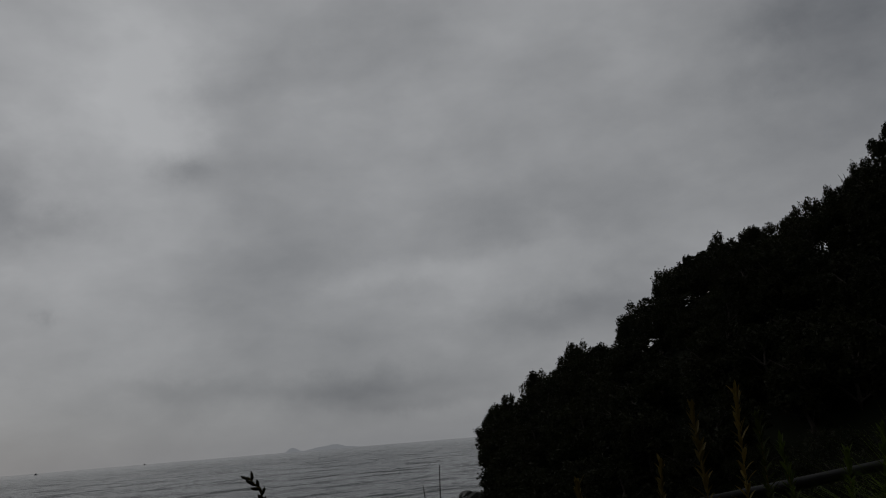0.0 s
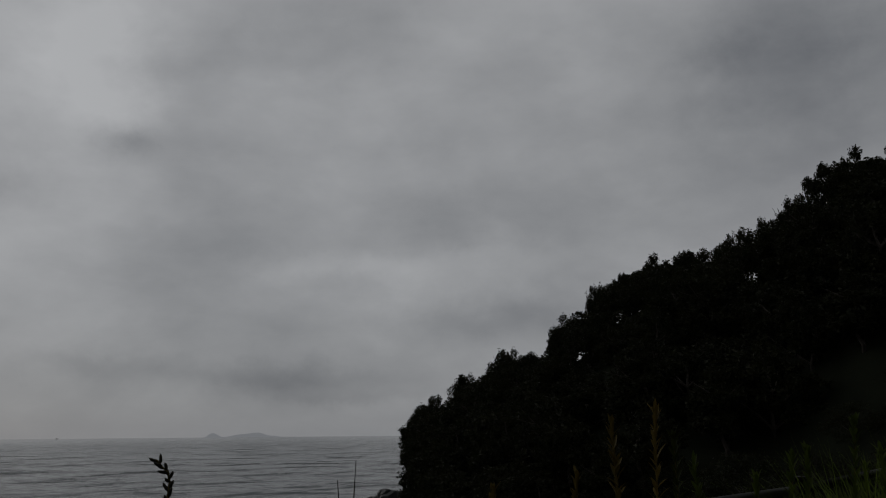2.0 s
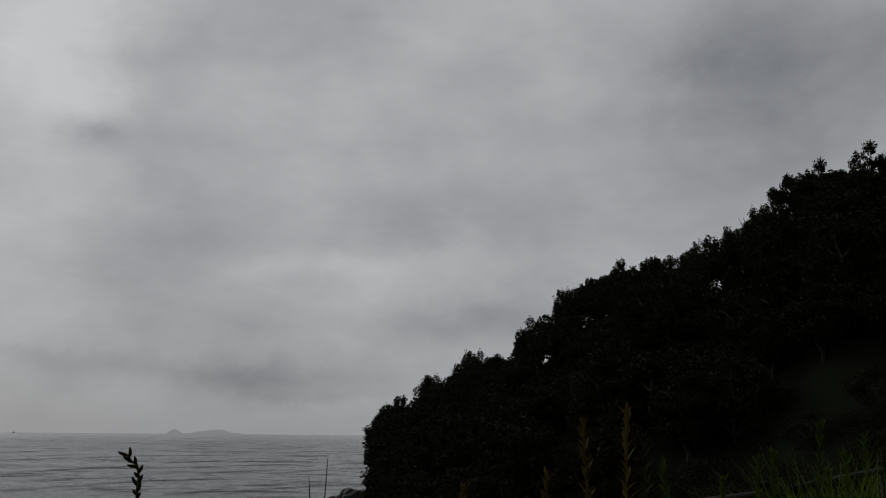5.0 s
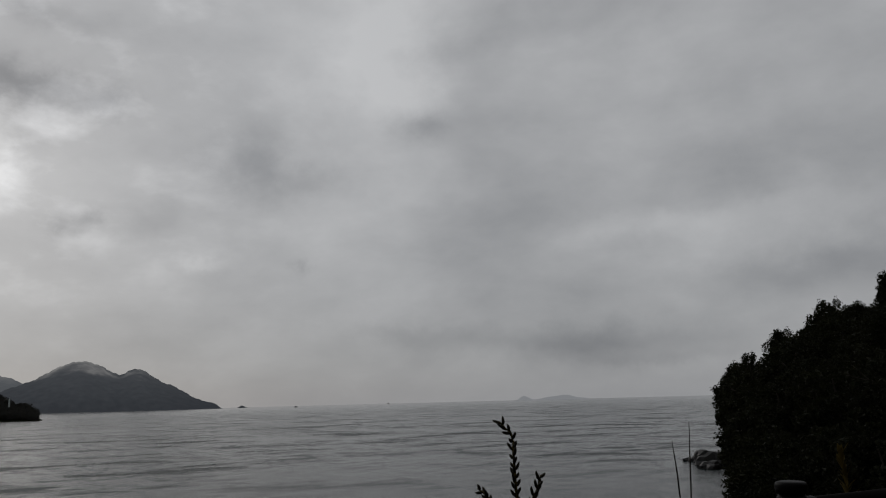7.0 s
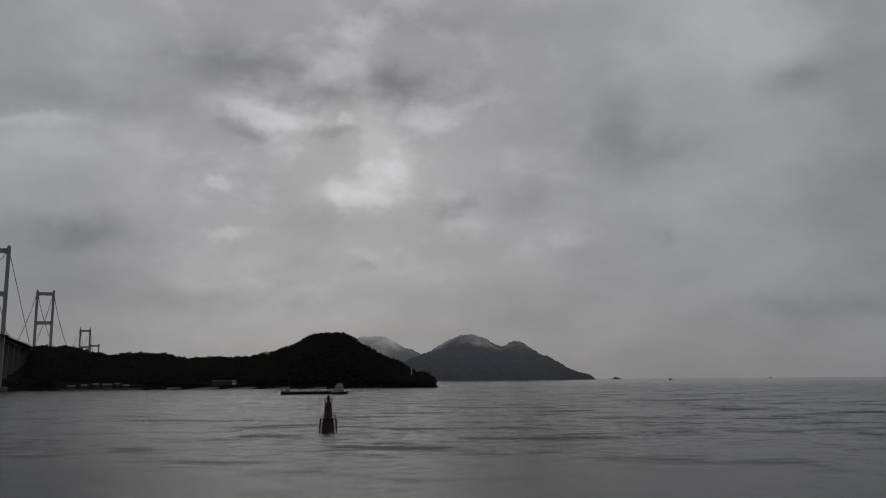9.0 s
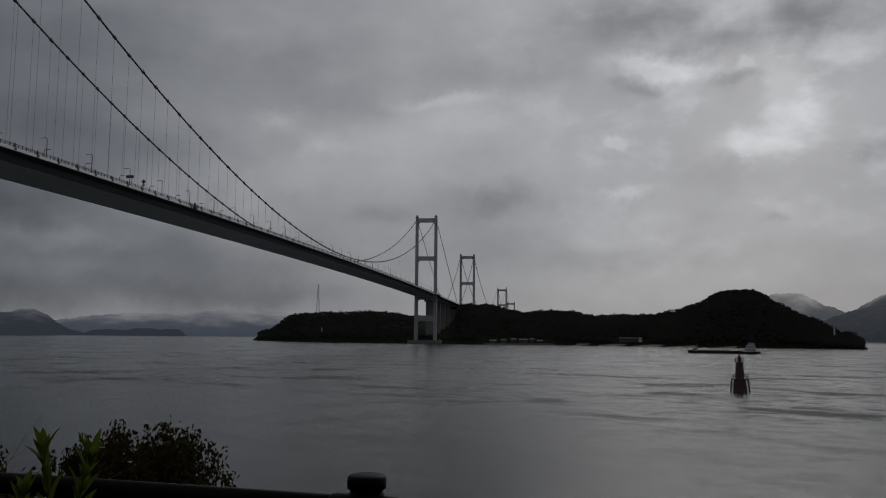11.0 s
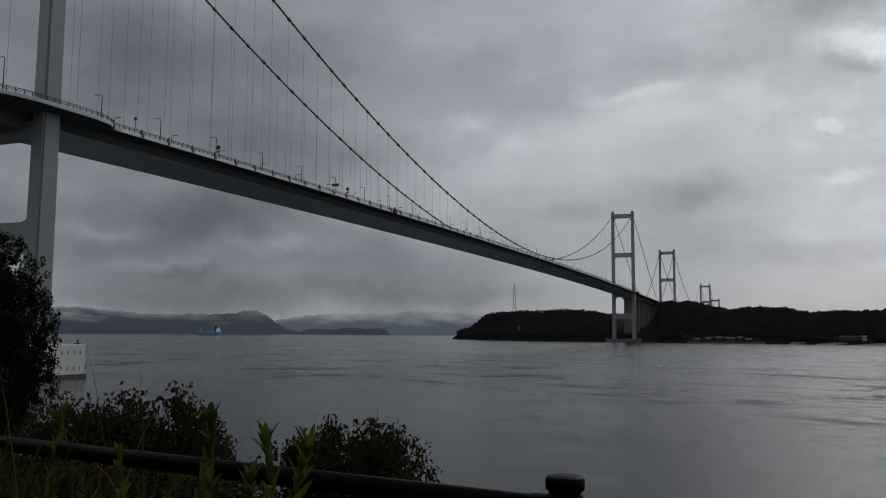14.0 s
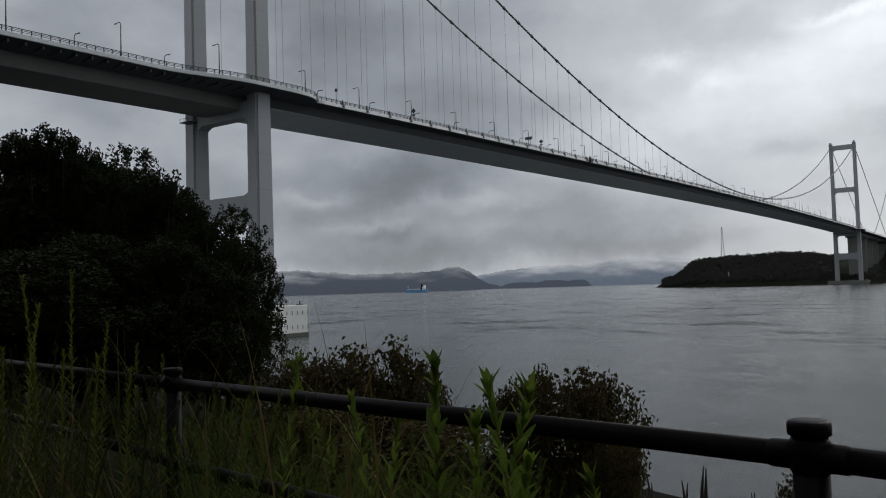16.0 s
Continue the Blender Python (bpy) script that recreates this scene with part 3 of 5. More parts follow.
deck_run("deck_slab", 2, SPAN - 2, 3, slab(12.8, 1.5), SHADED_STEEL)
deck_run("deck_girder", 2, SPAN - 2, 3, girder_box(12.6, 11.3, 1.5, 4.05), GIRDER, False)
deck_run("approach_slab", -330, 2, 3, slab(9.2, 1.9), SHADED_STEEL)
deck_run("approach_girder", -330, 2, 3, girder_box(8.8, 7.8, 1.9, 5.2), OLDCONCRETE, False)
deck_run("viaduct_slab", SPAN - 2, SPAN + 300, 6, slab(9.2, 1.9), SHADED_STEEL)
deck_run("viaduct_girder", SPAN - 2, SPAN + 300, 6, girder_box(9.0, 8.0, 1.9, 5.0), OLDCONCRETE, False)

# dark strips painting shade on the box's webs, and ribs under the approach footway
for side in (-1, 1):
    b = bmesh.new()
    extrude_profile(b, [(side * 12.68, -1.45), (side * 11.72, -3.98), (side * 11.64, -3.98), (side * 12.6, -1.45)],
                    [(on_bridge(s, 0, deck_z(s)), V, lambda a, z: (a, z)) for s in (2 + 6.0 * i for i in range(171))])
    part("girder_web", b, SHADED_STEEL, bridge, "strip along the side web of the box girder, coloured dark as shade")
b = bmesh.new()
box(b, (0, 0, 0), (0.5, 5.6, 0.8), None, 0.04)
rib_unit = part("deck_rib", b, SHADED_STEEL, bridge)
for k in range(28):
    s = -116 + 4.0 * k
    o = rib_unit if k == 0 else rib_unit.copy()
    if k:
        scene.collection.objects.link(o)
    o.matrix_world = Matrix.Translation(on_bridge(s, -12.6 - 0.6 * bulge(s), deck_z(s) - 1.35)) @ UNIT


def cable_z(s):
    if s < 0:
        return TOP + s * 0.44
    if s > SPAN:
        return TOP - (s - SPAN) * 0.44
    return LOW + (TOP - LOW) * ((s - 515) / 515) ** 2


for side in (-1, 1):
    b = bmesh.new()
    tube(b, [on_bridge(s, side * HALF, cable_z(s)) for s in (-255, -128, 0)] + [on_bridge(SPAN * i / 120, side * HALF, cable_z(SPAN * i / 120)) for i in range(1, 121)]
         + [on_bridge(SPAN + q, side * HALF, cable_z(SPAN + q)) for q in (120, 250)], 0.42, 8)
    part("main_cable", b, CABLE, bridge, smooth=True)

# piers on which the towers and the viaduct stand
def concrete_block(name, s0, s1, v0, v1, z0, z1, label, mat=CONCRETE):
    rot = Matrix(((U.x, V.x, 0, 0), (U.y, V.y, 0, 0), (0, 0, 1, 0), (0, 0, 0, 1)))
    b = bmesh.new()
    box(b, (0, 0, 0), (s1 - s0, v1 - v0, z1 - z0), Matrix.Translation(on_bridge((s0 + s1) / 2, (v0 + v1) / 2, (z0 + z1) / 2)) @ rot, 0.25)
    return tagged(link(name, b, mat), label, "bridge pier")


far_pier = concrete_block("bridge_pier", SPAN - 14, SPAN + 14, -24, 24, -2, 5.0, "low grey concrete pier under the far bridge tower", OLDCONCRETE)
near_pier = concrete_block("bridge_pier", -22, 5, -28, 28, -3, 8.7, "white concrete pier with drain slots under the bridge tower", PALECONC)
tagged(bpy.data.objects["bridge_pier"], group="bridge tower piers")
tagged(near_pier, group="bridge tower piers")

# drain slots, tide mark and a small mooring bitt of the near pier
b = bmesh.new()
box(b, (0, 0, 0), (0.6, 1.0, 0.9))
slot_mesh = link("drain_slot", b, TIDE, near_pier)
slots = [(v, z) for v in range(-26, 28, 4) for z in (2.6, 6.6)]
for k, (v, z) in enumerate(slots):
    for dv in (-1.0, 1.0):
        o = slot_mesh if (k == 0 and dv < 0) else slot_mesh.copy()
        if o is not slot_mesh:
            scene.collection.objects.link(o)
        o.matrix_world = Matrix.Translation(on_bridge(-21.85, v + dv, z)) @ UNIT @ Matrix.Diagonal((0.7, 0.2, 1.1, 1))
for s in range(-20, 5, 4):
    for z in (2.6, 6.6):
        for ds in (-1.0, 1.0):
            o = slot_mesh.copy()
            scene.collection.objects.link(o)
            o.matrix_world = Matrix.Translation(on_bridge(s + ds, -27.85, z)) @ UNIT @ Matrix.Diagonal((0.36, 0.45, 1.1, 1))
b = bmesh.new()
box(b, (0, 0, 0), (27.5, 56.5, 2.6), Matrix.Translation(on_bridge(-8.5, 0, -0.25)) @ UNIT, 0.1)
part("tide_band", b, TIDE, near_pier, "dark tide-stained foot of the pier")
b = bmesh.new()
o = on_bridge(3.4, -26.6, 8.7)
box(b, (0, 0, 0.12), (0.7, 2.2, 0.25), Matrix.Translation(o) @ UNIT, 0.03)
tube(b, [o + Vector((0, 0, 0.2)), o + Vector((0, 0, 1.0)), o + Vector((0, 0, 1.15))], [0.22, 0.2, 0.32], 10)
part("mooring_bitt", b, DARKSTEEL, near_pier)
b = bmesh.new()
box(b, (0, 0, 0), (28.6, 48.6, 1.9), Matrix.Translation(on_bridge(SPAN, 0, 0.1)) @ UNIT, 0.1)
part("tide_band", b, TIDE, far_pier, "dark tide-stained foot of the pier")

# ---- deck edge: fascia, parapet posts and rails ----
for side in (-1, 1):
    st = []
    for i in range(0, 816):
        s = -320 + i * 2.0
        e = 16.28 + bulge(s)
        st.append((on_bridge(s, side * e, deck_z(s)), V, lambda a, z: (a, z)))
    for run, mat, lab in ((st[:174], GIRDER, "grey concrete edge of the approach deck"), (st[173:], FASCIA, "pale painted edge beam along the deck")):
        b = bmesh.new()
        extrude_profile(b, [(-0.12, 0.25), (-0.12, -0.75), (0.12, -0.75), (0.12, 0.25)], run)
        part("edge_fascia", b, mat, bridge, lab)
    b = bmesh.new()
    for z in (0.75, 1.1, 1.45):
        tube(b, [on_bridge(-320 + i * 2, side * (16.2 + bulge(-320 + i * 2)), deck_z(-320 + i * 2) + z) for i in range(0, 816)], 0.06 if z < 1.4 else 0.1, 4)
    rail = part("parapet_rail", b, DARKSTEEL, bridge)
    b = bmesh.new()
    box(b, (0, 0, 0.75), (0.18, 0.18, 1.5))
    unit = part("parapet_post", b, DARKSTEEL, bridge)
    ss = np.arange(-120, 420, 2.2) if side < 0 else np.arange(-100, 400, 4.4)
    for k, s in enumerate(ss):
        s = float(s)
        o = unit if k == 0 else unit.copy()
        if k:
            scene.collection.objects.link(o)
        o.matrix_world = Matrix.Translation(on_bridge(s, side * (16.2 + bulge(s)), deck_z(s))) @ UNIT

# hangers with their cable clamps, every 12 m
b = bmesh.new()
tube(b, [(0, 0, 0), (0, 0, 1)], 0.06, 6)
hanger_unit = part("hanger", b, STEEL, bridge)
b = bmesh.new()
tube(b, [(-0.9, 0, 0), (-0.85, 0, 0), (0.85, 0, 0), (0.9, 0, 0)], [0.5, 0.66, 0.66, 0.5], 8)
box(b, (0, 0, 0.75), (0.12, 0.12, 1.1))
clamp_unit = part("cable_clamp", b, CABLE, bridge)
b = bmesh.new()
tube(b, [(0, 0, -0.5), (0, 0, 0.5), (0, 0, 1.9)], [0.75, 0.62, 0.16], 6)
socket_unit = part("hanger_socket", b, DARKSTEEL, bridge)
first = True
for side in (-1, 1):
    for k in range(85):
        s = 11.0 + 12.0 * k
        z0, z1 = deck_z(s), cable_z(s)
        slope = math.atan2(cable_z(s + 1) - cable_z(s - 1), 2)
        for unit, m in ((hanger_unit, Matrix.Translation(on_bridge(s, side * HALF, z0)) @ Matrix.Diagonal((1, 1, z1 - z0, 1))),
                        (clamp_unit, Matrix.Translation(on_bridge(s, side * HALF, z1)) @ UNIT @ Matrix.Rotation(-slope, 4, "Y")),
                        (socket_unit, Matrix.Translation(on_bridge(s, side * 16.1, z0)))):
            o = unit if first else unit.copy()
            if not first:
                scene.collection.objects.link(o)
            o.matrix_world = m
        first = False

# inspection gantry on the deck edge, and the small platform under the girder
b = bmesh.new()
box(b, (0, 0, -0.2), (2.6, 1.4, 2.6), Matrix.Translation(on_bridge(218, -17.2, deck_z(218))) @ UNIT, 0.15)
box(b, (0, 0, 1.6), (1.8, 0.5, 1.0), Matrix.Translation(on_bridge(218, -16.9, deck_z(218))) @ UNIT, 0.1)
part("inspection_gantry", b, DARKSTEEL, bridge)
b = bmesh.new()
o = Matrix.Translation(on_bridge(-5, 10.5, 64.6)) @ UNIT
box(b, (0, 0, 0), (3.4, 4.0, 0.25), o)
for dx in (-1.6, 1.6):
    for dy in (-1.9, 0, 1.9):
        box(b, (dx, dy, 0.6), (0.08, 0.08, 1.1), o)
box(b, (-1.6, 0, 1.1), (0.08, 3.8, 0.08), o)
part("inspection_platform", b, DARKSTEEL, bridge)

# walkway stair pods on the tower leg
b = bmesh.new()
box(b, (0, 0, 0), (1.2, 1.6, 3.0), Matrix.Translation(on_bridge(3.3, -HALF - 0.4, 76)) @ UNIT, 0.1)
part("leg_cabin", b, STEEL, bridge)


# ---- street lamps and signs on the deck ----
def street_lamp(height=7.7):
    root = tagged(empty("street_lamp"), "tall grey street lamp with a curved arm on the bridge deck", "street lamp", "deck street lamps")
    b = bmesh.new()
    pts = [(0, 0, 0), (0, 0, height * 0.5), (0, 0, height * 0.93), (0, 0.15, height * 0.985), (0, 0.7, height * 1.01), (0, 2.0, height * 1.0)]
    tube(b, pts, [0.17, 0.14, 0.115, 0.11, 0.1, 0.09], 8)
    part("pole", b, DARKSTEEL, root, smooth=True)
    b = bmesh.new()
    box(b, (0, 2.2, height), (0.34, 0.9, 0.18), None, 0.06)
    part("lamp_head", b, DARKSTEEL, root)
    b = bmesh.new()
    box(b, (0, 0, 0.2), (0.4, 0.4, 0.4), None, 0.04)
    part("base", b, DARKSTEEL, root)
    return root


lamp = street_lamp()
lamp.matrix_world = Matrix.Translation(on_bridge(15.5, -15.4 - bulge(15.5) * 0.8, deck_z(15.5))) @ UNIT
NEAR_SIDE = [-16.5 - 28.0 * k for k in range(4)] + [15.5 + 28.5 * k for k in range(1, 36)]
FAR_SIDE = [-14.6 - 28.0 * k for k in range(4)] + [20.5 + 28.5 * k for k in range(35)]
for s in NEAR_SIDE:
    copy_thing(lamp, Matrix.Translation(on_bridge(s, -15.4 - bulge(s) * 0.8, deck_z(s))) @ UNIT @ Matrix.Diagonal((1, 1, 1.18 if s < 0 else 1.0, 1)))
for s in FAR_SIDE:
    copy_thing(lamp, Matrix.Translation(on_bridge(s, 8.5, deck_z(s))) @ UNIT @ Matrix.Rotation(math.pi, 4, "Z") @ Matrix.Diagonal((1, 1, 1.46, 1)))


def road_sign(s, board, label, height=4.2):
    root = tagged(empty("road_sign"), label, "sign", "deck road signs")
    b = bmesh.new()
    tube(b, [(0, 0, 0), (0, 0, height)], 0.09, 8)
    part("pole", b, DARKSTEEL, root)
    b = bmesh.new()
    if board == "diamond":
        box(b, (0, 0, 0), (0.12, 1.5, 1.5), Matrix.Translation((0, 0, height)) @ Matrix.Rotation(radians(45), 4, "X"), 0.03)
        box(b, (0, 0, height - 1.5), (0.12, 1.4, 0.6), None, 0.03)
    elif board == "board":
        box(b, (0, 0.9, height), (0.15, 3.4, 1.3), None, 0.04)
    else:
        tube(b, [(-0.06, 0, height), (0.06, 0, height)], 0.58, 16)
    part("board", b, DARKSTEEL, root)
    root.matrix_world = Matrix.Translation(on_bridge(s, -15.2, deck_z(s))) @ UNIT


road_sign(74, "diamond", "dark diamond road sign on a short pole by the parapet")
road_sign(33, "disc", "dark round road sign on a thin pole by the parapet", 5.0)
road_sign(160, "board", "dark rectangular message board over the bridge parapet", 4.6)
road_sign(170, "diamond", "dark diamond road sign beside the message board")

# ---- viaduct piers, anchorage and the second bridge ----
for s in (1078, 1130, 1185, 1240):
    z1 = deck_z(s) - 4.9
    root = tagged(empty("viaduct_pier"), "tall grey concrete wall pier under the viaduct", "pier", "viaduct piers")
    b = bmesh.new()
    box(b, (0, 0, 0), (4.0, 15.0, z1 - 2), Matrix.Translation(on_bridge(s, 0, z1 / 2 - 1)) @ UNIT, 0.4)
    part("shaft", b, OLDCONCRETE, root)
    b = bmesh.new()
    box(b, (0, 0, 0), (5.0, 20.0, 3.0), Matrix.Translation(on_bridge(s, 0, z1 - 1.5)) @ UNIT, 0.5)
    part("cap_beam", b, OLDCONCRETE, root)
root = tagged(empty("cable_anchorage"), "massive grey concrete anchorage between the two bridges", "anchorage")
b = bmesh.new()
box(b, (0, 0, 0), (130, 28, 60), Matrix.Translation(on_bridge(1375, 0, 30)) @ UNIT, 1.0)
part("block", b, OLDCONCRETE, root)
b = bmesh.new()
box(b, (0, 0, 0), (6, 6, 13), Matrix.Translation(on_bridge(1440, -13, 66)) @ UNIT, 0.3)
part("stair_tower", b, OLDCONCRETE, root)

bridge_b = tagged(empty("suspension_bridge"), "grey steel suspension bridge beyond the island", "bridge", "bridges over the strait")
tagged(bridge, group="bridges over the strait")
bridge_tower(bridge_b, 1574, 20.0, top=182.5, deck=70)
bridge_tower(bridge_b, 2634, 3.0, top=171.0, deck=68, wide=1.15)
for side in (-1, 1):
    b = bmesh.new()
    tube(b, [on_bridge(s, side * HALF, z) for s, z in ((1330, 66), (1390, 88), (1450, 114), (1515, 147), (1574, 182))]
         + [on_bridge(1574 + 1060 * t, side * HALF, 78 + 100 * (2 * t - 1) ** 2) for t in (i / 30 for i in range(1, 31))] + [on_bridge(2900, side * HALF, 66)], 0.55, 6)
    part("main_cable", b, CABLE, bridge_b)
b = bmesh.new()
box(b, (0, 0, 0), (1560, 30, 4.3), Matrix.Translation(on_bridge(2110, 0, 64)) @ UNIT)
part("deck_girder", b, GIRDER, bridge_b)
bridge_c = tagged(empty("suspension_bridge"), "small far grey suspension bridge in the haze", "bridge", "bridges over the strait")
bridge_tower(bridge_c, 3130, 3.0, top=144.0, deck=64, wide=1.15)
b = bmesh.new()
box(b, (0, 0, 0), (420, 30, 4.0), Matrix.Translation(on_bridge(3110, 0, 60)) @ UNIT)
part("deck_girder", b, GIRDER, bridge_c)


# ---- island ----
ISLAND = ((78.5, 44, 2.57), (74.5, 48, 4.5), (69.3, 47, 4.0), (67.2, 60, 3.06), (64.8, 47, 1.1), (62.0, 49, 3.6),
          (57.2, 41, 3.7), (53.3, 46, 2.8), (51.1, 56, 3.15), (49.9, 73, 2.84), (48.9, 56, 3.2), (47.0, 35, 3.1))


def island_ridge(az):
    m = 0.0
    for a, h, w in ISLAND:
        m = m + np.exp(((h + 8) * np.exp(-np.abs((az - a) / w) ** 4) - 8) / 8)
    return 8 * np.log(m + 1e-6)


def island_z(x, y):
    az, d = np.degrees(np.arctan2(-x, y)), np.hypot(x, y)
    ridge = np.interp(az, [42, 48, 54, 60, 66, 68.2, 69, 71.6, 73, 74, 82], [1140, 1240, 1330, 1400, 1450, 1475, 1740, 1740, 1540, 1520, 1580])
    shore = np.interp(az, [42, 46, 60, 72, 78, 82.2], [1100, 1130, 1180, 1200, 1290, 1540])
    t = np.clip((d - shore) / (ridge - shore), -0.3, 3)
    up = np.where(t < 0, t * 10, np.clip(t, 0, 1) ** 0.75 * (1 - smoothstep(1.0, 2.4, t)) * np.maximum(island_ridge(az), -2))
    edge = smoothstep(41.9, 43.2, az) * (1 - smoothstep(81.6, 82.8, az))
    folds = 5 * np.sin(x * 0.021 + 2) * np.sin(y * 0.026) * np.clip(t * 3, 0, 1) * np.clip((1 - t) * 3, 0, 1)
    low = 2.0 * smoothstep(0, 0.05, t)
    return np.where(t < 0, up, up + folds + low) * edge - 3 * (1 - edge)


def terrain(name, mat, fn, az0, az1, d0, d1, na, nd, label, category="", kind="structure"):
    A, D = np.meshgrid(np.radians(np.linspace(az0, az1, na)), np.linspace(d0, d1, nd), indexing="ij")
    X, Y = -np.sin(A) * D, np.cos(A) * D
    Zz = fn(X, Y)
    i = np.arange(na * nd).reshape(na, nd)
    F = np.stack([i[:-1, :-1], i[:-1, 1:], i[1:, 1:], i[1:, :-1]], -1).reshape(-1, 4)
    ob = soup(name, np.stack([X, Y, Zz], -1).reshape(-1, 3), F, mat, smooth=True)
    return tagged(ob, label, category or "terrain", kind=kind)


terrain("island_ground", WOODFLOOR, island_z, 83.5, 41, 1080, 1900, 260, 90, "dark wooded island across the strait", "island")
b = bmesh.new()
row = []
for k in range(60):
    az = 48.5 + k * 0.2
    sh = float(np.interp(az, [42, 46, 60, 72], [1100, 1130, 1180, 1200]))
    w = 5 * math.sin(math.pi * k / 59) ** 0.5
    row.append((b.verts.new(polar(az, sh - 1 - w, -0.3)), b.verts.new(polar(az, sh - 1, 0.9)), b.verts.new(polar(az, sh + 4, 2.6))))
for r0, r1 in zip(row, row[1:]):
    for k in (0, 1):
        b.faces.new((r0[k], r1[k], r1[k + 1], r0[k + 1]))
tagged(link("beach", b, SAND), "narrow pale sand beach at the foot of the island", "beach", kind="structure")


def leaf_cards(centres, normals, length, width, rng):
    """Diamond leaves at the centres, each turned at random about its normal: corners and faces."""
    n = len(centres)
    nr = normals / (np.linalg.norm(normals, axis=1, keepdims=True) + 1e-9)
    r = rng.normal(size=(n, 3))
    a = np.cross(nr, r)
    a /= np.linalg.norm(a, axis=1, keepdims=True) + 1e-9
    c = np.cross(nr, a)
    ln = (length * rng.uniform(0.6, 1.3, n))[:, None]
    wd = (width * rng.uniform(0.6, 1.3, n))[:, None]
    fold = nr * wd * 0.35
    v = np.stack([centres - a * ln / 2, centres + c * wd / 2 + fold, centres + a * ln / 2, centres - c * wd / 2 + fold], 1).reshape(-1, 3)
    return v, np.arange(4 * n).reshape(n, 4)


# island woods: one canopy of crowns, each a cluster of leaf masses
rng = np.random.default_rng(5)
n = 9500
az = rng.uniform(42.6, 82.0, n)
ridge = np.interp(az, [42, 48, 54, 60, 66, 68.2, 69, 71.6, 73, 74, 82], [1140, 1240, 1330, 1400, 1450, 1475, 1740, 1740, 1540, 1520, 1580])
shore = np.interp(az, [42, 46, 60, 72, 78, 82.2], [1100, 1130, 1180, 1200, 1290, 1540])
t = rng.uniform(0.03, 1.12, n)
d = shore + (ridge - shore) * t
px, py = -np.sin(np.radians(az)) * d, np.cos(np.radians(az)) * d
pz = island_z(px, py)
keep = (pz > 1.0) & ~((np.abs(az - 56.6) < 1.2) & (t < 0.14)) & ~((az > 61.8) & (az < 67) & (t < 0.10)) & ~((np.abs(az - 69.9) < 1.3) & (d > 1270))
px, py, pz = px[keep], py[keep], pz[keep]
crown = np.stack([px, py, pz + 0.8 + 4.2 * rng.random(len(px)) ** 2], 1)
size = rng.uniform(1.7, 4.0, len(px)) * np.where(rng.random(len(px)) < 0.1, 1.6, 1.0)
m = 44
dirs = rng.normal(size=(len(px), m, 3))
dirs /= np.linalg.norm(dirs, axis=2, keepdims=True)
dirs[:, :, 2] = np.abs(dirs[:, :, 2]) * 1.1 - 0.25
cen = crown[:, None] + dirs * size[:, None, None] * rng.uniform(0.75, 1.05, (len(px), m, 1)) * np.array([1, 1, 0.95])
v, f = leaf_cards(cen.reshape(-1, 3), dirs.reshape(-1, 3), 1.6, 1.35, rng)
tagged(soup("island_woods", v, f, FAR_WOOD), "dense dark green woods covering the island", "woods", kind="stuff")


def house(az, d, w, dep, h, label, roof=2.0, z=None, storeys=1, wall=PALEWALL):
    p = polar(az, d)
    z = float(island_z(np.array(p.x), np.array(p.y))) if z is None else z
    root = tagged(empty("house"), label, "house", "houses on the island shore")
    m = Matrix.Translation((p.x, p.y, z)) @ Matrix.Rotation(radians(az), 4, "Z")
    b = bmesh.new()
    box(b, (0, 0, h / 2 - 1), (w, dep, h + 2), m)
    part("wall", b, wall, root)
    b = bmesh.new()
    o = 0.5
    vs = [b.verts.new(m @ Vector(q)) for q in ((-w / 2 - o, -dep / 2 - o, h), (w / 2 + o, -dep / 2 - o, h), (w / 2 + o, dep / 2 + o, h), (-w / 2 - o, dep / 2 + o, h), (-w / 2, 0, h + roof), (w / 2, 0, h + roof))]
    for q in ((0, 1, 5, 4), (2, 3, 4, 5), (1, 2, 5), (3, 0, 4), (3, 2, 1, 0)):
        b.faces.new([vs[k] for k in q])
    part("roof", b, ROOF, root)
    nw = max(2, int(w / 3.2))
    for s in range(storeys):
        for k in range(nw):
            b = bmesh.new()
            box(b, (-w / 2 + (k + 0.5) * w / nw, -dep / 2 - 0.02, h * (s + 0.55) / storeys), (1.7, 0.12, 1.4), m)
            part("window", b, GLASS, root)
    return root


house(56.8, 1181, 27, 8, 8.5, "long two-storey grey building behind the beach", 0.4, 2.4, 2)
house(56.05, 1178, 5, 7, 9.0, "narrow pale annex of the long building", 0.3, 2.4, 2, HOUSE)
for az, w, h, lab in ((66.1, 12, 3.2, "low pale boat shed on the shore"), (65.2, 9, 4.5, "small grey house with a tiled roof"), (64.6, 8, 5.0, "small grey house with a tiled roof"),
                      (64.0, 10, 4.2, "small grey house with a tiled roof"), (63.4, 8, 5.2, "small grey house with a tiled roof"), (62.8, 9, 4.0, "small grey house with a tiled roof")):
    house(az + 0.1 * math.sin(az * 9), 1194 + 4 * math.sin(az * 5), w * (1 + 0.25 * math.sin(az * 7)), 7, h, lab, 1.2 + 0.8 * abs(math.sin(az * 3)), 1.6 + 1.2 * abs(math.sin(az * 4)), 1, PALEWALL)
# harbour wall before the houses
b = bmesh.new()
box(b, (0, 0, 0), (100, 3, 3.2), Matrix.Translation(polar(64.2, 1180, 0.6)) @ Matrix.Rotation(radians(64.2), 4, "Z"), 0.1)
tagged(link("harbour_wall", b, TIDE), "low dark stained harbour wall before the houses", "sea wall")


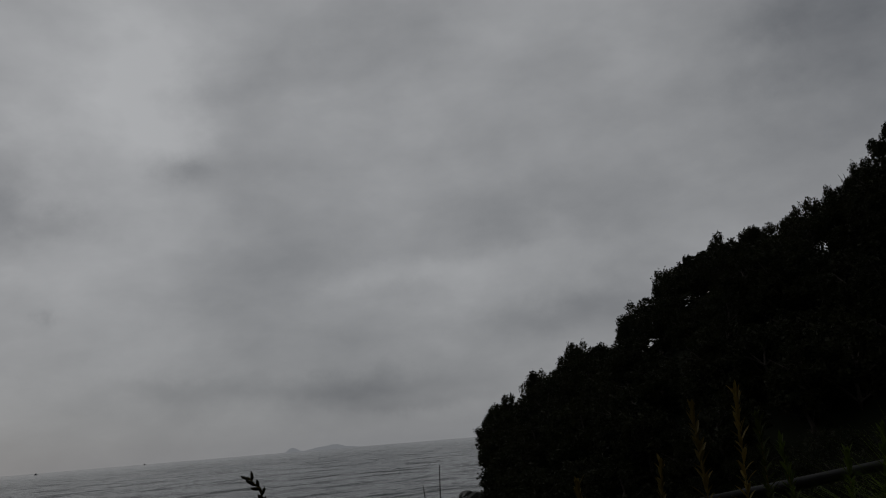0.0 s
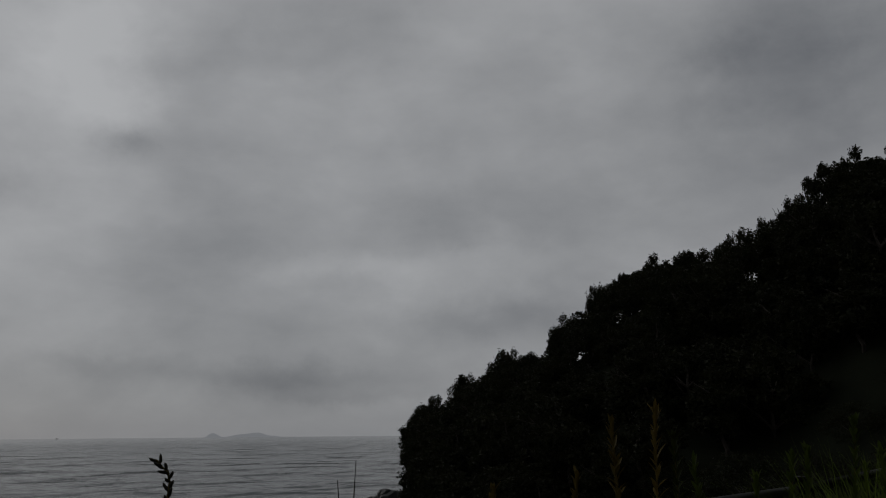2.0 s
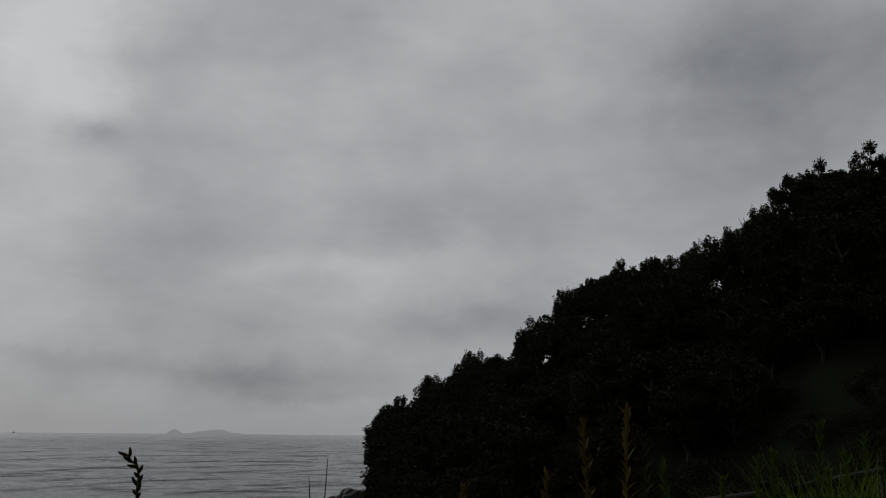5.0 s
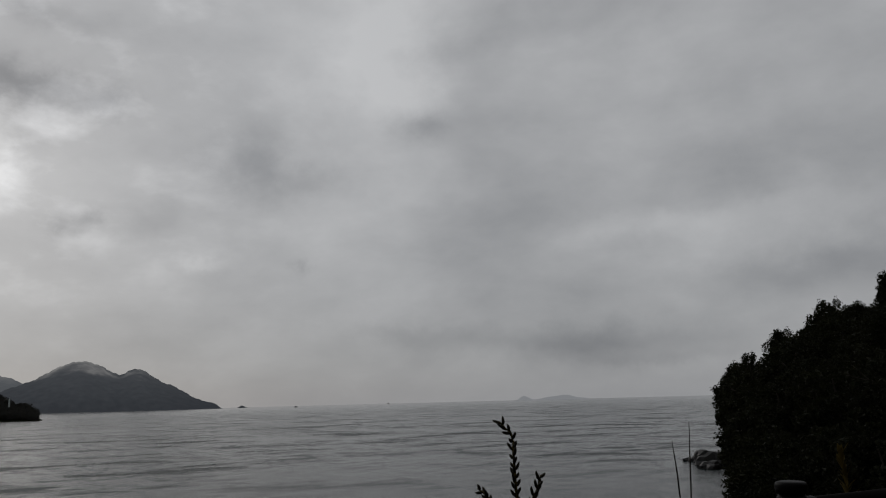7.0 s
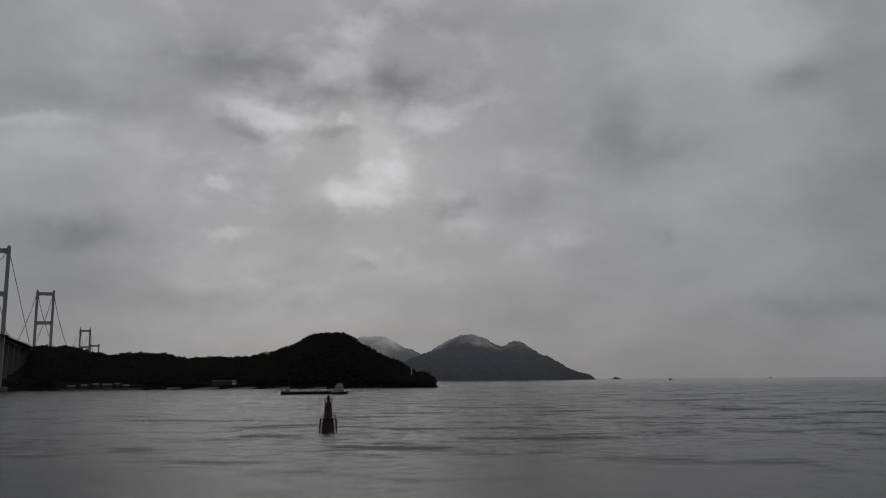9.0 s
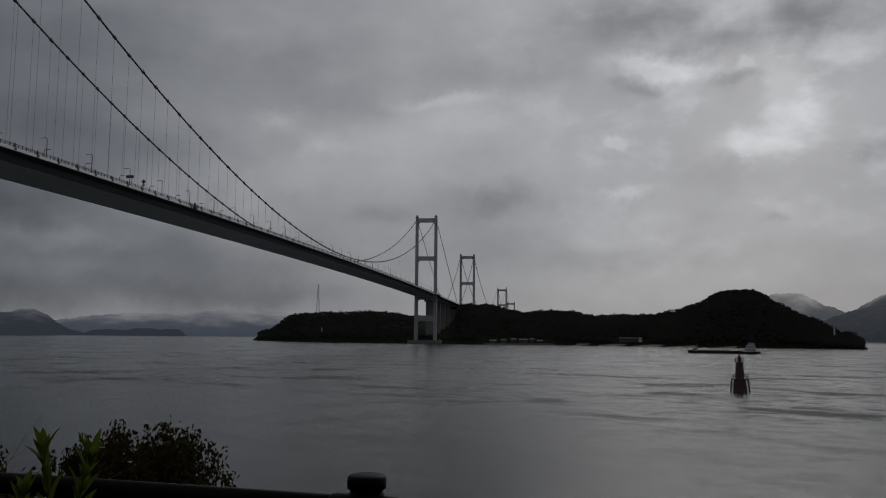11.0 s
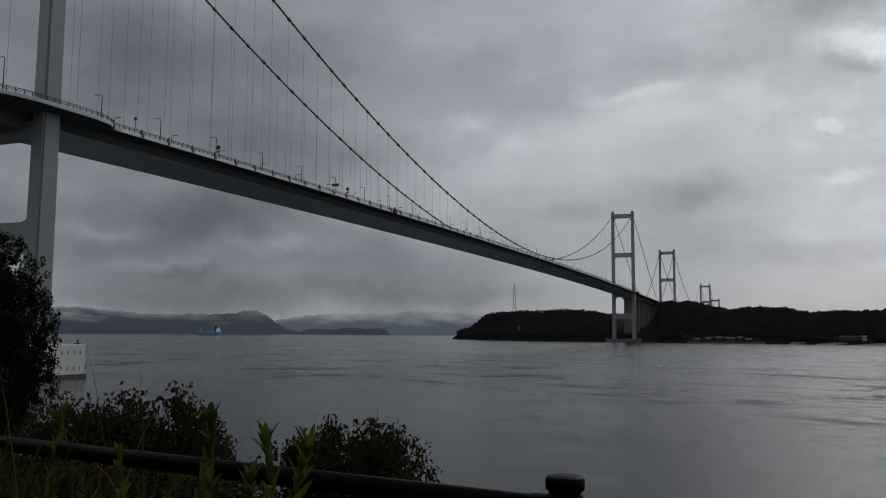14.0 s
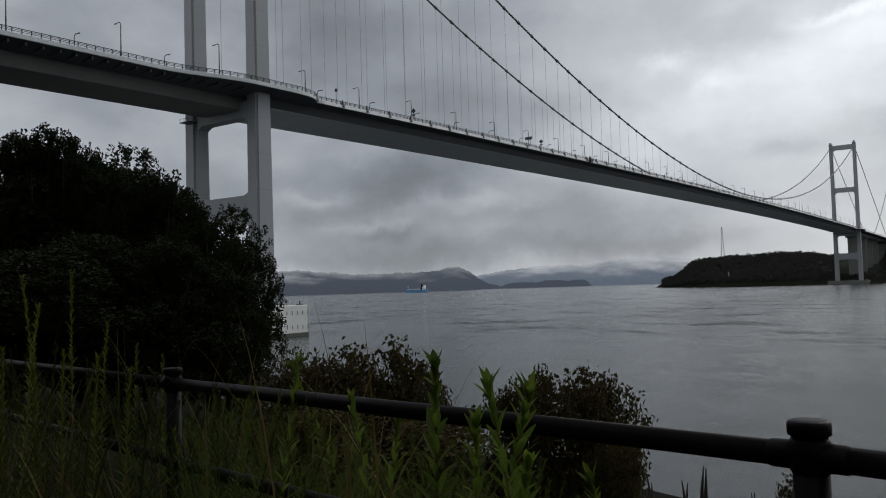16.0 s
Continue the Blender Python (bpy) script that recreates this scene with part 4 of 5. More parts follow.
def light_tower(az, d, z, h, label):
    p = polar(az, d)
    root = tagged(empty("lighthouse"), label, "lighthouse", "small island lighthouses")
    b = bmesh.new()
    tube(b, [(p.x, p.y, z - 2), (p.x, p.y, z + h * 0.75)], [h * 0.13, h * 0.1], 12)
    part("tower", b, HOUSE, root)
    b = bmesh.new()
    tube(b, [(p.x, p.y, z + h * 0.75), (p.x, p.y, z + h * 0.8), (p.x, p.y, z + h * 0.95), (p.x, p.y, z + h * 1.05)], [h * 0.15, h * 0.09, h * 0.09, 0.05], 12)
    part("lantern", b, HOUSE, root)


light_tower(77.8, 1330, 16.5, 6.5, "small white lighthouse among the island trees")
light_tower(44.14, 1120, 19.0, 8.0, "small white light tower on the point")
light_tower(69.7, 1195, 2.0, 4.5, "tiny white light post on the shore")

# lattice pylon on the ridge
p = polar(78.1, 1560)
root = tagged(empty("lattice_pylon"), "tall grey lattice transmission pylon on the island ridge", "pylon")
z0, z1 = 40.0, 106.0
for k in range(4):
    a = math.pi / 4 + k * math.pi / 2
    b = bmesh.new()
    tube(b, [(p.x + 5 * math.cos(a), p.y + 5 * math.sin(a), z0), (p.x + 0.8 * math.cos(a), p.y + 0.8 * math.sin(a), z1)], 0.17, 4)
    part("leg", b, STEEL, root)
b = bmesh.new()
for k in range(9):
    for q in range(4):
        a0, a1 = math.pi / 4 + q * math.pi / 2, math.pi / 4 + (q + 1) * math.pi / 2
        r0, r1 = 5 - 4.2 * k / 9, 5 - 4.2 * (k + 1) / 9
        y0, y1 = z0 + (z1 - z0) * k / 9, z0 + (z1 - z0) * (k + 1) / 9
        tube(b, [(p.x + r0 * math.cos(a0), p.y + r0 * math.sin(a0), y0), (p.x + r1 * math.cos(a1), p.y + r1 * math.sin(a1), y1)], 0.09, 3)
        tube(b, [(p.x + r0 * math.cos(a1), p.y + r0 * math.sin(a1), y0), (p.x + r1 * math.cos(a0), p.y + r1 * math.sin(a0), y1)], 0.09, 3)
part("bracing", b, STEEL, root)
for z in (88, 95, 102):
    b = bmesh.new()
    tube(b, [p + Vector((-5, 0, z)), p + Vector((0, 0, z + 1.2)), p + Vector((5, 0, z))], 0.12, 4)
    part("crossarm", b, STEEL, root)


# ---- far mountains and isles, with the haze of miles of wet air painted on ----
def peaks(name, mat, tops, d, az0, az1, label, power=1.6, soft=12.0):
    def fn(x, y):
        az = np.degrees(np.arctan2(-x, y))
        z = 0.0
        for a, h, w in tops:
            z = z + np.exp(h * np.exp(-np.abs((az - a) / w) ** power) / soft)
        z = soft * (np.log(z) - math.log(len(tops)))
        side = smoothstep(az1, az1 + 0.6, az) * (1 - smoothstep(az0 - 0.6, az0, az))
        rough = 3.5 * np.sin(az * 5 + 1) * np.sin(az * 2.3) + 1.2 * np.sin(az * 17)
        t = np.clip((np.hypot(x, y) - (d - 450)) / 450, 0, 1)
        return (z + rough * np.clip(z / 80, 0, 1)) * side * t ** 0.6 - 2.0
    return terrain(name, mat, fn, az0, az1, d - 450, d, 420, 20, label, "mountain")


# glowing haze tones for foot and top, paler for the hills farther off
MT_FRONT = haze_glow_material("misty_mountain", (0.026, 0.029, 0.034), (0.05, 0.054, 0.06), 230, 1.12, 1.72)
MT_BACK = haze_glow_material("mountain_deeper_in_mist", (0.05, 0.055, 0.062), (0.085, 0.091, 0.098), 240, 1.05, 1.75)
MT_LEFT = haze_glow_material("dark_shore_hills", (0.028, 0.033, 0.042), (0.034, 0.039, 0.048), 135, 0.8, 1.6)
MT_LEFT_FAR = haze_glow_material("hills_fading_in_cloud", (0.05, 0.06, 0.078), (0.075, 0.085, 0.1), 150, 0.7, 1.5)
MT_FAINT = haze_glow_material("faint_far_isle", (0.172, 0.18, 0.192), (0.18, 0.188, 0.2), 40, 1.4)
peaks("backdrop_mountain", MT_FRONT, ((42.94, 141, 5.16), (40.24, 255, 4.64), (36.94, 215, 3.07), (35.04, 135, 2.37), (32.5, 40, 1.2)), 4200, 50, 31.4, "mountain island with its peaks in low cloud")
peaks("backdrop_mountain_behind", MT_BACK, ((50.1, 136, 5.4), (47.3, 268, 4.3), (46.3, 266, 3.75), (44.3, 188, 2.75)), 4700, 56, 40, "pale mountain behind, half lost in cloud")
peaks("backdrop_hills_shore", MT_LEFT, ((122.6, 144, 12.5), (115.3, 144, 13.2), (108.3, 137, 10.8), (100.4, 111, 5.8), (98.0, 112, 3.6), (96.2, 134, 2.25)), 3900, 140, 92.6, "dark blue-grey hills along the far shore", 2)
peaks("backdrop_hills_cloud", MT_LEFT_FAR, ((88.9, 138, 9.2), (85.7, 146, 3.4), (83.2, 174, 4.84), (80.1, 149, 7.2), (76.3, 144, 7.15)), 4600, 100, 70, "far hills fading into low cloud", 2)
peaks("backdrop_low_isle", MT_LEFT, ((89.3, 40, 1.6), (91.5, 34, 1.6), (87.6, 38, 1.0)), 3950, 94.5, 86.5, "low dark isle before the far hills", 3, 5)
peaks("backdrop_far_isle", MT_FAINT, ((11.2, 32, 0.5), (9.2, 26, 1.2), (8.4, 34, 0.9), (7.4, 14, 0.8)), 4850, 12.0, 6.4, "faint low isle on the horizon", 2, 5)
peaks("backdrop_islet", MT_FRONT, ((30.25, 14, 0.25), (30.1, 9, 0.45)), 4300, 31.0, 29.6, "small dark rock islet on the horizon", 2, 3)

# ---- headland ----
def headland_z(x, y):
    az, d = np.degrees(np.arctan2(-x, y)), np.hypot(x, y)
    ridge = 150 + np.clip(az, -60, 5) * 1.2
    top = np.interp(-az, [1.5, 2.4, 5.5, 8, 10, 13, 17, 20, 25, 29, 31, 38, 60, 95], [-3, 8.5, 14.5, 17.5, 18, 22.5, 29.5, 31, 31, 35.5, 39.5, 38.5, 39, 41])
    up = smoothstep(0.25, 1.0, d / ridge) * (1 - smoothstep(1.2, 1.8, d / ridge))
    return np.where(az < 0.5, -3 + up * (top + 3), -3)


terrain("headland_ground", WOODFLOOR, headland_z, 2, -95, 24, 300, 140, 90, "steep dark wooded headland", "hill")


def limbs(b, base, top, r0, rng, n=6, spread=1.0):
    """A tapered trunk with limbs that reach into the crown."""
    base, top = Vector(base), Vector(top)
    k = 5
    pts = [base.lerp(top, i / k) + Vector((rng.uniform(-1, 1), rng.uniform(-1, 1), 0)) * 0.08 * (top - base).length * (0 < i < k) for i in range(k + 1)]
    tube(b, pts, [r0 * (1 - 0.75 * i / k) for i in range(k + 1)], 7)
    for _ in range(n):
        i = rng.integers(1, k)
        o = pts[i]
        a = rng.uniform(0, 6.28)
        ln = (top - base).length * rng.uniform(0.3, 0.55) * spread
        mid = o + Vector((math.cos(a) * ln * 0.5, math.sin(a) * ln * 0.5, ln * 0.35))
        tip = o + Vector((math.cos(a) * ln, math.sin(a) * ln, ln * rng.uniform(0.5, 0.9)))
        tube(b, [o, mid, tip], [r0 * 0.45, r0 * 0.28, r0 * 0.06], 5)


def tree(seed, height, rx, clumps, leaves, leaf, leaf_mat, label, category="tree", group="", name="tree", trunk=0.18, lift=0.45, hang=0.0, tuft=0.0, per=10):
    """Trunk, limbs and a crown of leaf clumps with an uneven outline."""
    rng = np.random.default_rng(seed)
    root = tagged(empty(name), label, category, group)
    b = bmesh.new()
    limbs(b, (0, 0, -0.4), (0, 0, height * 0.75), trunk, rng, 7)
    part("trunk", b, BARK, root)
    rz = height * (1 - lift) / 2
    cz = height - rz
    dirs = rng.normal(size=(clumps, 3))
    dirs /= np.linalg.norm(dirs, axis=1, keepdims=True)
    rad = rng.uniform(0.35, 0.95, (clumps, 1)) ** 0.6
    cc = dirs * rad * np.array([rx, rx, rz]) * 0.86 + np.array([0, 0, cz])
    cr = rng.uniform(0.2, 0.34, clumps) * rx * (1.0 if clumps > 24 else 1.35)
    which = rng.integers(0, clumps, leaves)
    ld = rng.normal(size=(leaves, 3))
    ld /= np.linalg.norm(ld, axis=1, keepdims=True)
    pos = cc[which] + ld * (cr[which] * rng.uniform(0.3, 1.05, leaves) ** 0.6)[:, None] * np.array([1, 1, 0.68])
    if tuft:  # leaves gathered at the ends of twigs, with gaps between
        pos = pos[np.arange(leaves) // per * per] + np.clip(rng.normal(size=(leaves, 3)), -1.3, 1.3) * tuft * 0.5
    pos[:, 2] -= hang * np.abs(rng.normal(size=leaves))
    nrm = ld * 0.6 + rng.normal(size=(leaves, 3)) * 0.5 + np.array([0, 0, 0.45])
    v, f = leaf_cards(pos, nrm, leaf, leaf * 0.6, rng)
    soup("crown", v, f, leaf_mat, root)
    return root


hill_kinds = [tree(30 + k, 8.0 + k * 0.3, 3.9 + 0.2 * k, 42, 3000, 0.5, LEAF_HILL, "dark evergreen tree on the wooded headland", group="headland trees", trunk=0.22, lift=0.05, tuft=0.5, per=9) for k in range(4)]
ridge_kinds = [tree(50 + k, 7.6 + 0.4 * k, 3.6 + 0.3 * k, 34, 5600, 0.34, LEAF_HILL, "dark leafy tree on the headland skyline", group="headland trees", trunk=0.2, lift=0.1, tuft=0.42, per=10) for k in range(3)]
bush_kinds = [tree(60 + k, 4.2 + k * 0.4, 2.6, 26, 3000, 0.17, LEAF_HILL, "dense dark shrub on the lower slope", "shrub", "slope shrubs", "shrub", 0.08, 0.1) for k in range(2)]
# the skyline of the headland's crowns: bearing to the right, height in degrees
SKYLINE = ((1.3, -0.9), (1.7, 1.1), (3.0, 1.7), (4.1, 2.7), (6.1, 3.9), (7.2, 3.6), (8.1, 5.2), (9.6, 5.5), (10.6, 5.1), (11.9, 5.9), (12.4, 7.1), (13.2, 8.2), (14.6, 9.2), (16.2, 10.5), (18.3, 11.0), (19.5, 11.7), (20.7, 12.1),
           (22.4, 11.3), (22.8, 12.0), (24.5, 12.7), (27.1, 13.7), (28.4, 14.8), (30.0, 16.3), (31.9, 16.9), (32.9, 16.6), (34.7, 17.7), (36.1, 17.0), (39, 17.6), (60, 18))
sky_az, sky_el = [p for p, _ in SKYLINE], [q for _, q in SKYLINE]
rng = np.random.default_rng(8)
spots = []
for rowi, d in enumerate(np.arange(40, 165, 6.0)):
    d = float(d)
    step = 5.2 / d * 57.3
    for az in np.arange(-1.2, -46, -step):
        az = float(az + rng.uniform(-0.3, 0.3) * step)
        rid = 150 + az * 1.2
        if d > rid + 9:
            continue
        spots.append((az, d + float(rng.uniform(-2, 2)), rid))
for d in (17.0, 23.0, 29.0, 35.0):
    for az in np.arange(-13 if d > 20 else -20, -44, -3.2 / d * 57.3):
        spots.append((float(az + rng.uniform(-2, 2)), d, 0.0))
used = set()
for az, d, rid in spots:
    kinds = bush_kinds if d < 68 else (ridge_kinds if d > rid - 10 else hill_kinds)
    k = int(rng.integers(0, len(kinds)))
    src = kinds[k]
    sc = float(rng.uniform(0.78, 1.08))
    if d < 39:
        sc *= 0.62
    rx = (2.9 if d < 68 else 4.3) * sc
    if az + math.degrees(rx / d) > -1.1:
        az = -1.1 - math.degrees(rx / d)
    p = polar(az, d)
    z = max(float(headland_z(np.array(p.x), np.array(p.y))), -0.5)
    if d < 68:
        z = max(z, 10.92 - 1.3 - 11.5 * float(smoothstep(1.5, 46, -0.71 * p.x + 0.70 * p.y - 1.74)))
    tall = sc * float(rng.uniform(0.85, 1.05))
    if d >= 68:
        width = sc * (0.72 if kinds is ridge_kinds else 1.0)
        reach = math.degrees(3.0 * width / d) * 0.5
        top = min(float(np.interp(-az + q, sky_az, sky_el)) for q in ((-reach, 0, reach) if kinds is not ridge_kinds else (0,)))
        room = (EYE + d * math.tan(radians(top)) - z + 0.6) / (7.2 if kinds is ridge_kinds else 8.4)
        tall = max(0.4, min(1.45, room)) if kinds is ridge_kinds else max(0.3, min(tall, room * 0.96))
        sc = width
    m = Matrix.Translation((p.x, p.y, z - 0.6)) @ Matrix.Rotation(float(rng.uniform(0, 6.28)), 4, "Z") @ Matrix.Diagonal((sc, sc, tall, 1))
    key = src.name
    if key not in used:
        used.add(key)
        src.matrix_world = m
    else:
        o = copy_thing(src, Matrix())
        o.matrix_world = m

# bare dead twigs over the skyline
b = bmesh.new()
p = polar(-27.5, 118, 34.6)
for k in range(7):
    a = k * 0.9
    tube(b, [p, p + Vector((math.cos(a) * 0.8, math.sin(a) * 0.8, 5.5)), p + Vector((math.cos(a) * 1.6, math.sin(a) * 1.6, 8.6 - 0.4 * k))], [0.12, 0.06, 0.02], 4)
tagged(link("dead_tree", b, BARK), "bare grey dead tree on the headland skyline", "tree")


# rocks at the foot of the headland
def rock(at, size, seed):
    b = bmesh.new()
    bmesh.ops.create_icosphere(b, subdivisions=3, radius=1.0)
    for q in b.verts:
        k = noise.noise(q.co * 1.3 + Vector((seed * 7.1, 0, 0))) * 0.5 + noise.noise(q.co * 3.1 + Vector((0, seed * 3.3, 0))) * 0.22
        q.co *= 1 + k
        q.co = Vector((q.co.x * size[0], q.co.y * size[1], q.co.z * size[2]))
    ob = tagged(link("rock", b, ROCK), "dark wet rock in the shallows below the headland", "rock", "shore rocks")
    ob.location = at
    return ob


for k, (az, d, sx, sz) in enumerate(((0.55, 165, 1.3, 0.5), (0.15, 164, 1.6, 0.9), (-0.25, 163, 2.2, 1.6), (-0.6, 160, 2.4, 2.2), (-1.0, 155, 3.0, 2.4), (-0.7, 148, 1.8, 1.2), (-0.5, 157, 1.5, 1.3))):
    rock(polar(az, d, 0.1), (sx, sx * 0.8, sz), k)


# ---- bank ----
def bank_z(x, y):
    q = -0.71 * x + 0.70 * y - 1.74
    z = 10.92 - 1.3 * smoothstep(0.2, 3.0, q) - 11.5 * smoothstep(1.5, 46, q)
    # slope added behind the viewpoint to block part of the sky's light
    hill = 38 * smoothstep(2.4, 46, -q) + 2.0 * smoothstep(2.2, 4.0, -q)
    return z + hill + 0.06 * np.sin(x * 2.1 + y) * np.cos(y * 1.7)


X, Y = np.meshgrid(np.linspace(-120, 120, 241), np.linspace(-120, 120, 241), indexing="ij")
i = np.arange(241 * 241).reshape(241, 241)
F = np.stack([i[:-1, :-1], i[1:, :-1], i[1:, 1:], i[:-1, 1:]], -1).reshape(-1, 4)
tagged(soup("ground", np.stack([X, Y, bank_z(X, Y)], -1).reshape(-1, 3), F, SOIL, smooth=True), "overgrown grassy bank falling to the shore", "ground", kind="structure")
A_, B_ = np.meshgrid(np.linspace(-60, 60, 61), np.linspace(33, 45, 13), indexing="ij")
X, Y = 0.70 * A_ - 0.71 * (B_ + 1.74), 0.71 * A_ + 0.70 * (B_ + 1.74)
i = np.arange(61 * 13).reshape(61, 13)
F = np.stack([i[:-1, :-1], i[1:, :-1], i[1:, 1:], i[:-1, 1:]], -1).reshape(-1, 4)
tagged(soup("shore_sand", np.stack([X, Y, bank_z(X, Y) + 0.05], -1).reshape(-1, 3), F, SAND, smooth=True), "strip of wet pale sand below the bank", "beach", kind="structure")

# ---- rail fence: pipe posts with domed caps, two rails a bay ----
E0 = EYE
POSTS = [Vector((-7.81, -6.58, E0 - 0.40)), Vector((-5.85, -4.21, E0 - 0.385)), Vector((-3.888, -1.836, E0 - 0.362)), Vector((-1.925, 0.536, E0 - 0.325)),
         Vector((0.235, 2.69, E0 - 0.262)), Vector((2.44, 4.79, E0 - 0.262)), Vector((4.63, 6.91, E0 - 0.2)), Vector((6.8, 9.05, E0 - 0.15))]
fence = tagged(empty("rail_fence"), "worn dark brown pipe rail fence with domed posts along the bank", "fence")
down = Vector((0, 0, 1))
for p in POSTS:
    b = bmesh.new()
    tube(b, [p - down * 1.35, p - down * 0.028], 0.0385, 24)
    post = part("post", b, RAIL, fence, smooth=True)
    b = bmesh.new()
    tube(b, [p - down * 0.034, p - down * 0.031, p - down * 0.01, p - down * 0.003, p], [0.0385, 0.0455, 0.046, 0.0435, 0.036], 24)
    part("cap", b, RAIL, post, "domed pipe cap with flaking paint", smooth=True)
    b = bmesh.new()
    tube(b, [p - down * 0.115, p - down * 0.11, p - down * 0.045, p - down * 0.04], [0.0385, 0.0425, 0.0425, 0.0385], 24)
    part("collar", b, RAIL, post, smooth=True)
for p, q in zip(POSTS, POSTS[1:]):
    for drop, r in ((0.078, 0.0285), (0.455, 0.0285)):
        a, c = p - down * drop, q - down * drop
        u = (c - a).normalized()
        b = bmesh.new()
        tube(b, [a + u * 0.02, c - u * 0.02], r, 18)
        rail = part("rail", b, RAIL, fence, smooth=True)
        for e, s in ((a, 1), (c, -1)):
            b = bmesh.new()
            tube(b, [e + u * s * 0.02, e + u * s * 0.05, e + u * s * 0.085, e + u * s * 0.09], [r * 1.14, r * 1.12, r * 1.1, r], 18)
            part("sleeve", b, RAIL, rail, smooth=True)


# ---- light beacon in the strait ----
o = polar(49.8, 202)
beacon = tagged(empty("light_beacon"), "dark red light beacon with ladders standing in the sea", "beacon")
Z = lambda z, x=0.0, y=0.0: o + Vector((x, y, z))
b = bmesh.new()
tube(b, [Z(-3), Z(0.2), Z(1.9), Z(2.3), Z(3.0), Z(3.05), Z(6.6), Z(6.7)], [1.5, 1.5, 1.38, 1.3, 1.2, 1.02, 0.82, 0.82], 20)
part("body", b, REDPAINT, beacon)
b = bmesh.new()
tube(b, [Z(6.65), Z(6.7), Z(6.85), Z(6.9)], [0.8, 1.1, 1.1, 0.8], 20)
tube(b, [Z(2.9), Z(2.95), Z(3.1), Z(3.12)], [1.2, 1.85, 1.85, 1.2], 20)
part("gallery", b, DARKSTEEL, beacon)
b = bmesh.new()
tube(b, [Z(6.9), Z(7.7), Z(7.75), Z(7.9), Z(8.3), Z(8.75)], [0.42, 0.42, 0.55, 0.5, 0.25, 0.06], 14)
part("lantern", b, REDPAINT, beacon, "red lantern with a conical cap")
for rr, z in ((1.04, 6.85), (1.8, 3.1)):
    b = bmesh.new()
    for k in range(12):
        a = k * math.pi / 6
        tube(b, [Z(z, rr * math.cos(a), rr * math.sin(a)), Z(z + 0.95, rr * math.cos(a), rr * math.sin(a))], 0.05, 4)
    for zz in (0.5, 0.95):
        tube(b, [Z(z + zz, rr * math.cos(k * math.pi / 12), rr * math.sin(k * math.pi / 12)) for k in range(25)], 0.04, 4)
    part("railing", b, DARKSTEEL, beacon)
left = polar(139.8, 1.0)
for s in (-1, 1):
    b = bmesh.new()
    for y in (-0.35, 0.35):
        off = left * s * 2.2 + polar(49.8, y)
        tube(b, [Z(-1.5) + off, Z(3.0) + left * s * 1.8 + polar(49.8, y)], 0.18, 6)
    for k in range(6):
        z = -0.2 + 0.6 * k
        a = left * s * (2.15 - 0.06 * k)
        tube(b, [Z(z) + a + polar(49.8, -0.35), Z(z) + a + polar(49.8, 0.35)], 0.09, 4)
        tube(b, [Z(z) + a * 0.6, Z(z) + a], 0.1, 4)
    part("ladder", b, DARKSTEEL, beacon)


# ---- ships ----
def hull(b, m, length, beam, depth, sheer=1.0):
    rings = []
    for i in range(13):
        t = i / 12
        w = beam / 2 * (1 - max(0, (t - 0.72) / 0.28) ** 2.2) * (0.82 + 0.18 * min(1, t / 0.15))
        w = max(w, 0.05)
        x = -length / 2 + length * t
        zt = depth + sheer * max(0, (t - 0.75) / 0.25) ** 1.5 + 0.5 * max(0, (0.15 - t) / 0.15)
        rings.append([b.verts.new(m @ Vector(q)) for q in ((x, -w, zt), (x, -w * 0.92, 0.0), (x, -w * 0.5, -1.5), (x, w * 0.5, -1.5), (x, w * 0.92, 0.0), (x, w, zt))])
    for r0, r1 in zip(rings, rings[1:]):
        for k in range(6):
            b.faces.new((r0[k], r0[(k + 1) % 6], r1[(k + 1) % 6], r1[k]))
    b.faces.new(rings[0][::-1])
    b.faces.new(rings[-1])


barge = tagged(empty("cargo_barge"), "low black cargo barge with a pale stern bridge on the water", "ship")
m = Matrix.Translation(polar(50.75, 690)) @ Matrix.Rotation(radians(50.75 + 180), 4, "Z")
b = bmesh.new()
hull(b, m, 54, 10, 1.7, 1.0)
part("hull", b, HULL, barge)
b = bmesh.new()
box(b, (3, 0, 2.0), (34, 8, 0.9), m, 0.2)
part("hatch_cover", b, HULL, barge)
for x, w, z, h in ((-19.5, 9, 2.9, 3.0), (-20, 6.5, 5.4, 2.6), (-20.5, 4.5, 7.6, 2.0)):
    b = bmesh.new()
    box(b, (x, 0, z), (w, 7.5, h), m, 0.15)
    dk = part("deckhouse", b, HOUSE, barge, "worn grey-green deckhouse")
    for k in range(3):
        b = bmesh.new()
        box(b, (x + (k - 1) * w * 0.28, 3.76, z + 0.2), (w * 0.16, 0.1, 0.8), m)
        part("porthole", b, GLASS, dk)
b = bmesh.new()
tube(b, [m @ Vector((-20, 0, 8)), m @ Vector((-20, 0, 14.5))], 0.28, 6)
tube(b, [m @ Vector((-20, -1.5, 11.5)), m @ Vector((-20, 1.5, 11.5))], 0.1, 5)
part("mast", b, DARKSTEEL, barge)
b = bmesh.new()
tube(b, [m @ Vector((20, 0, 2.5)), m @ Vector((20, 0, 10.5))], [0.4, 0.25], 6)
part("foremast", b, DARKSTEEL, barge)
b = bmesh.new()
box(b, (21.5, 0, 3.2), (4, 4, 1.4), m, 0.2)
part("windlass", b, HULL, barge)

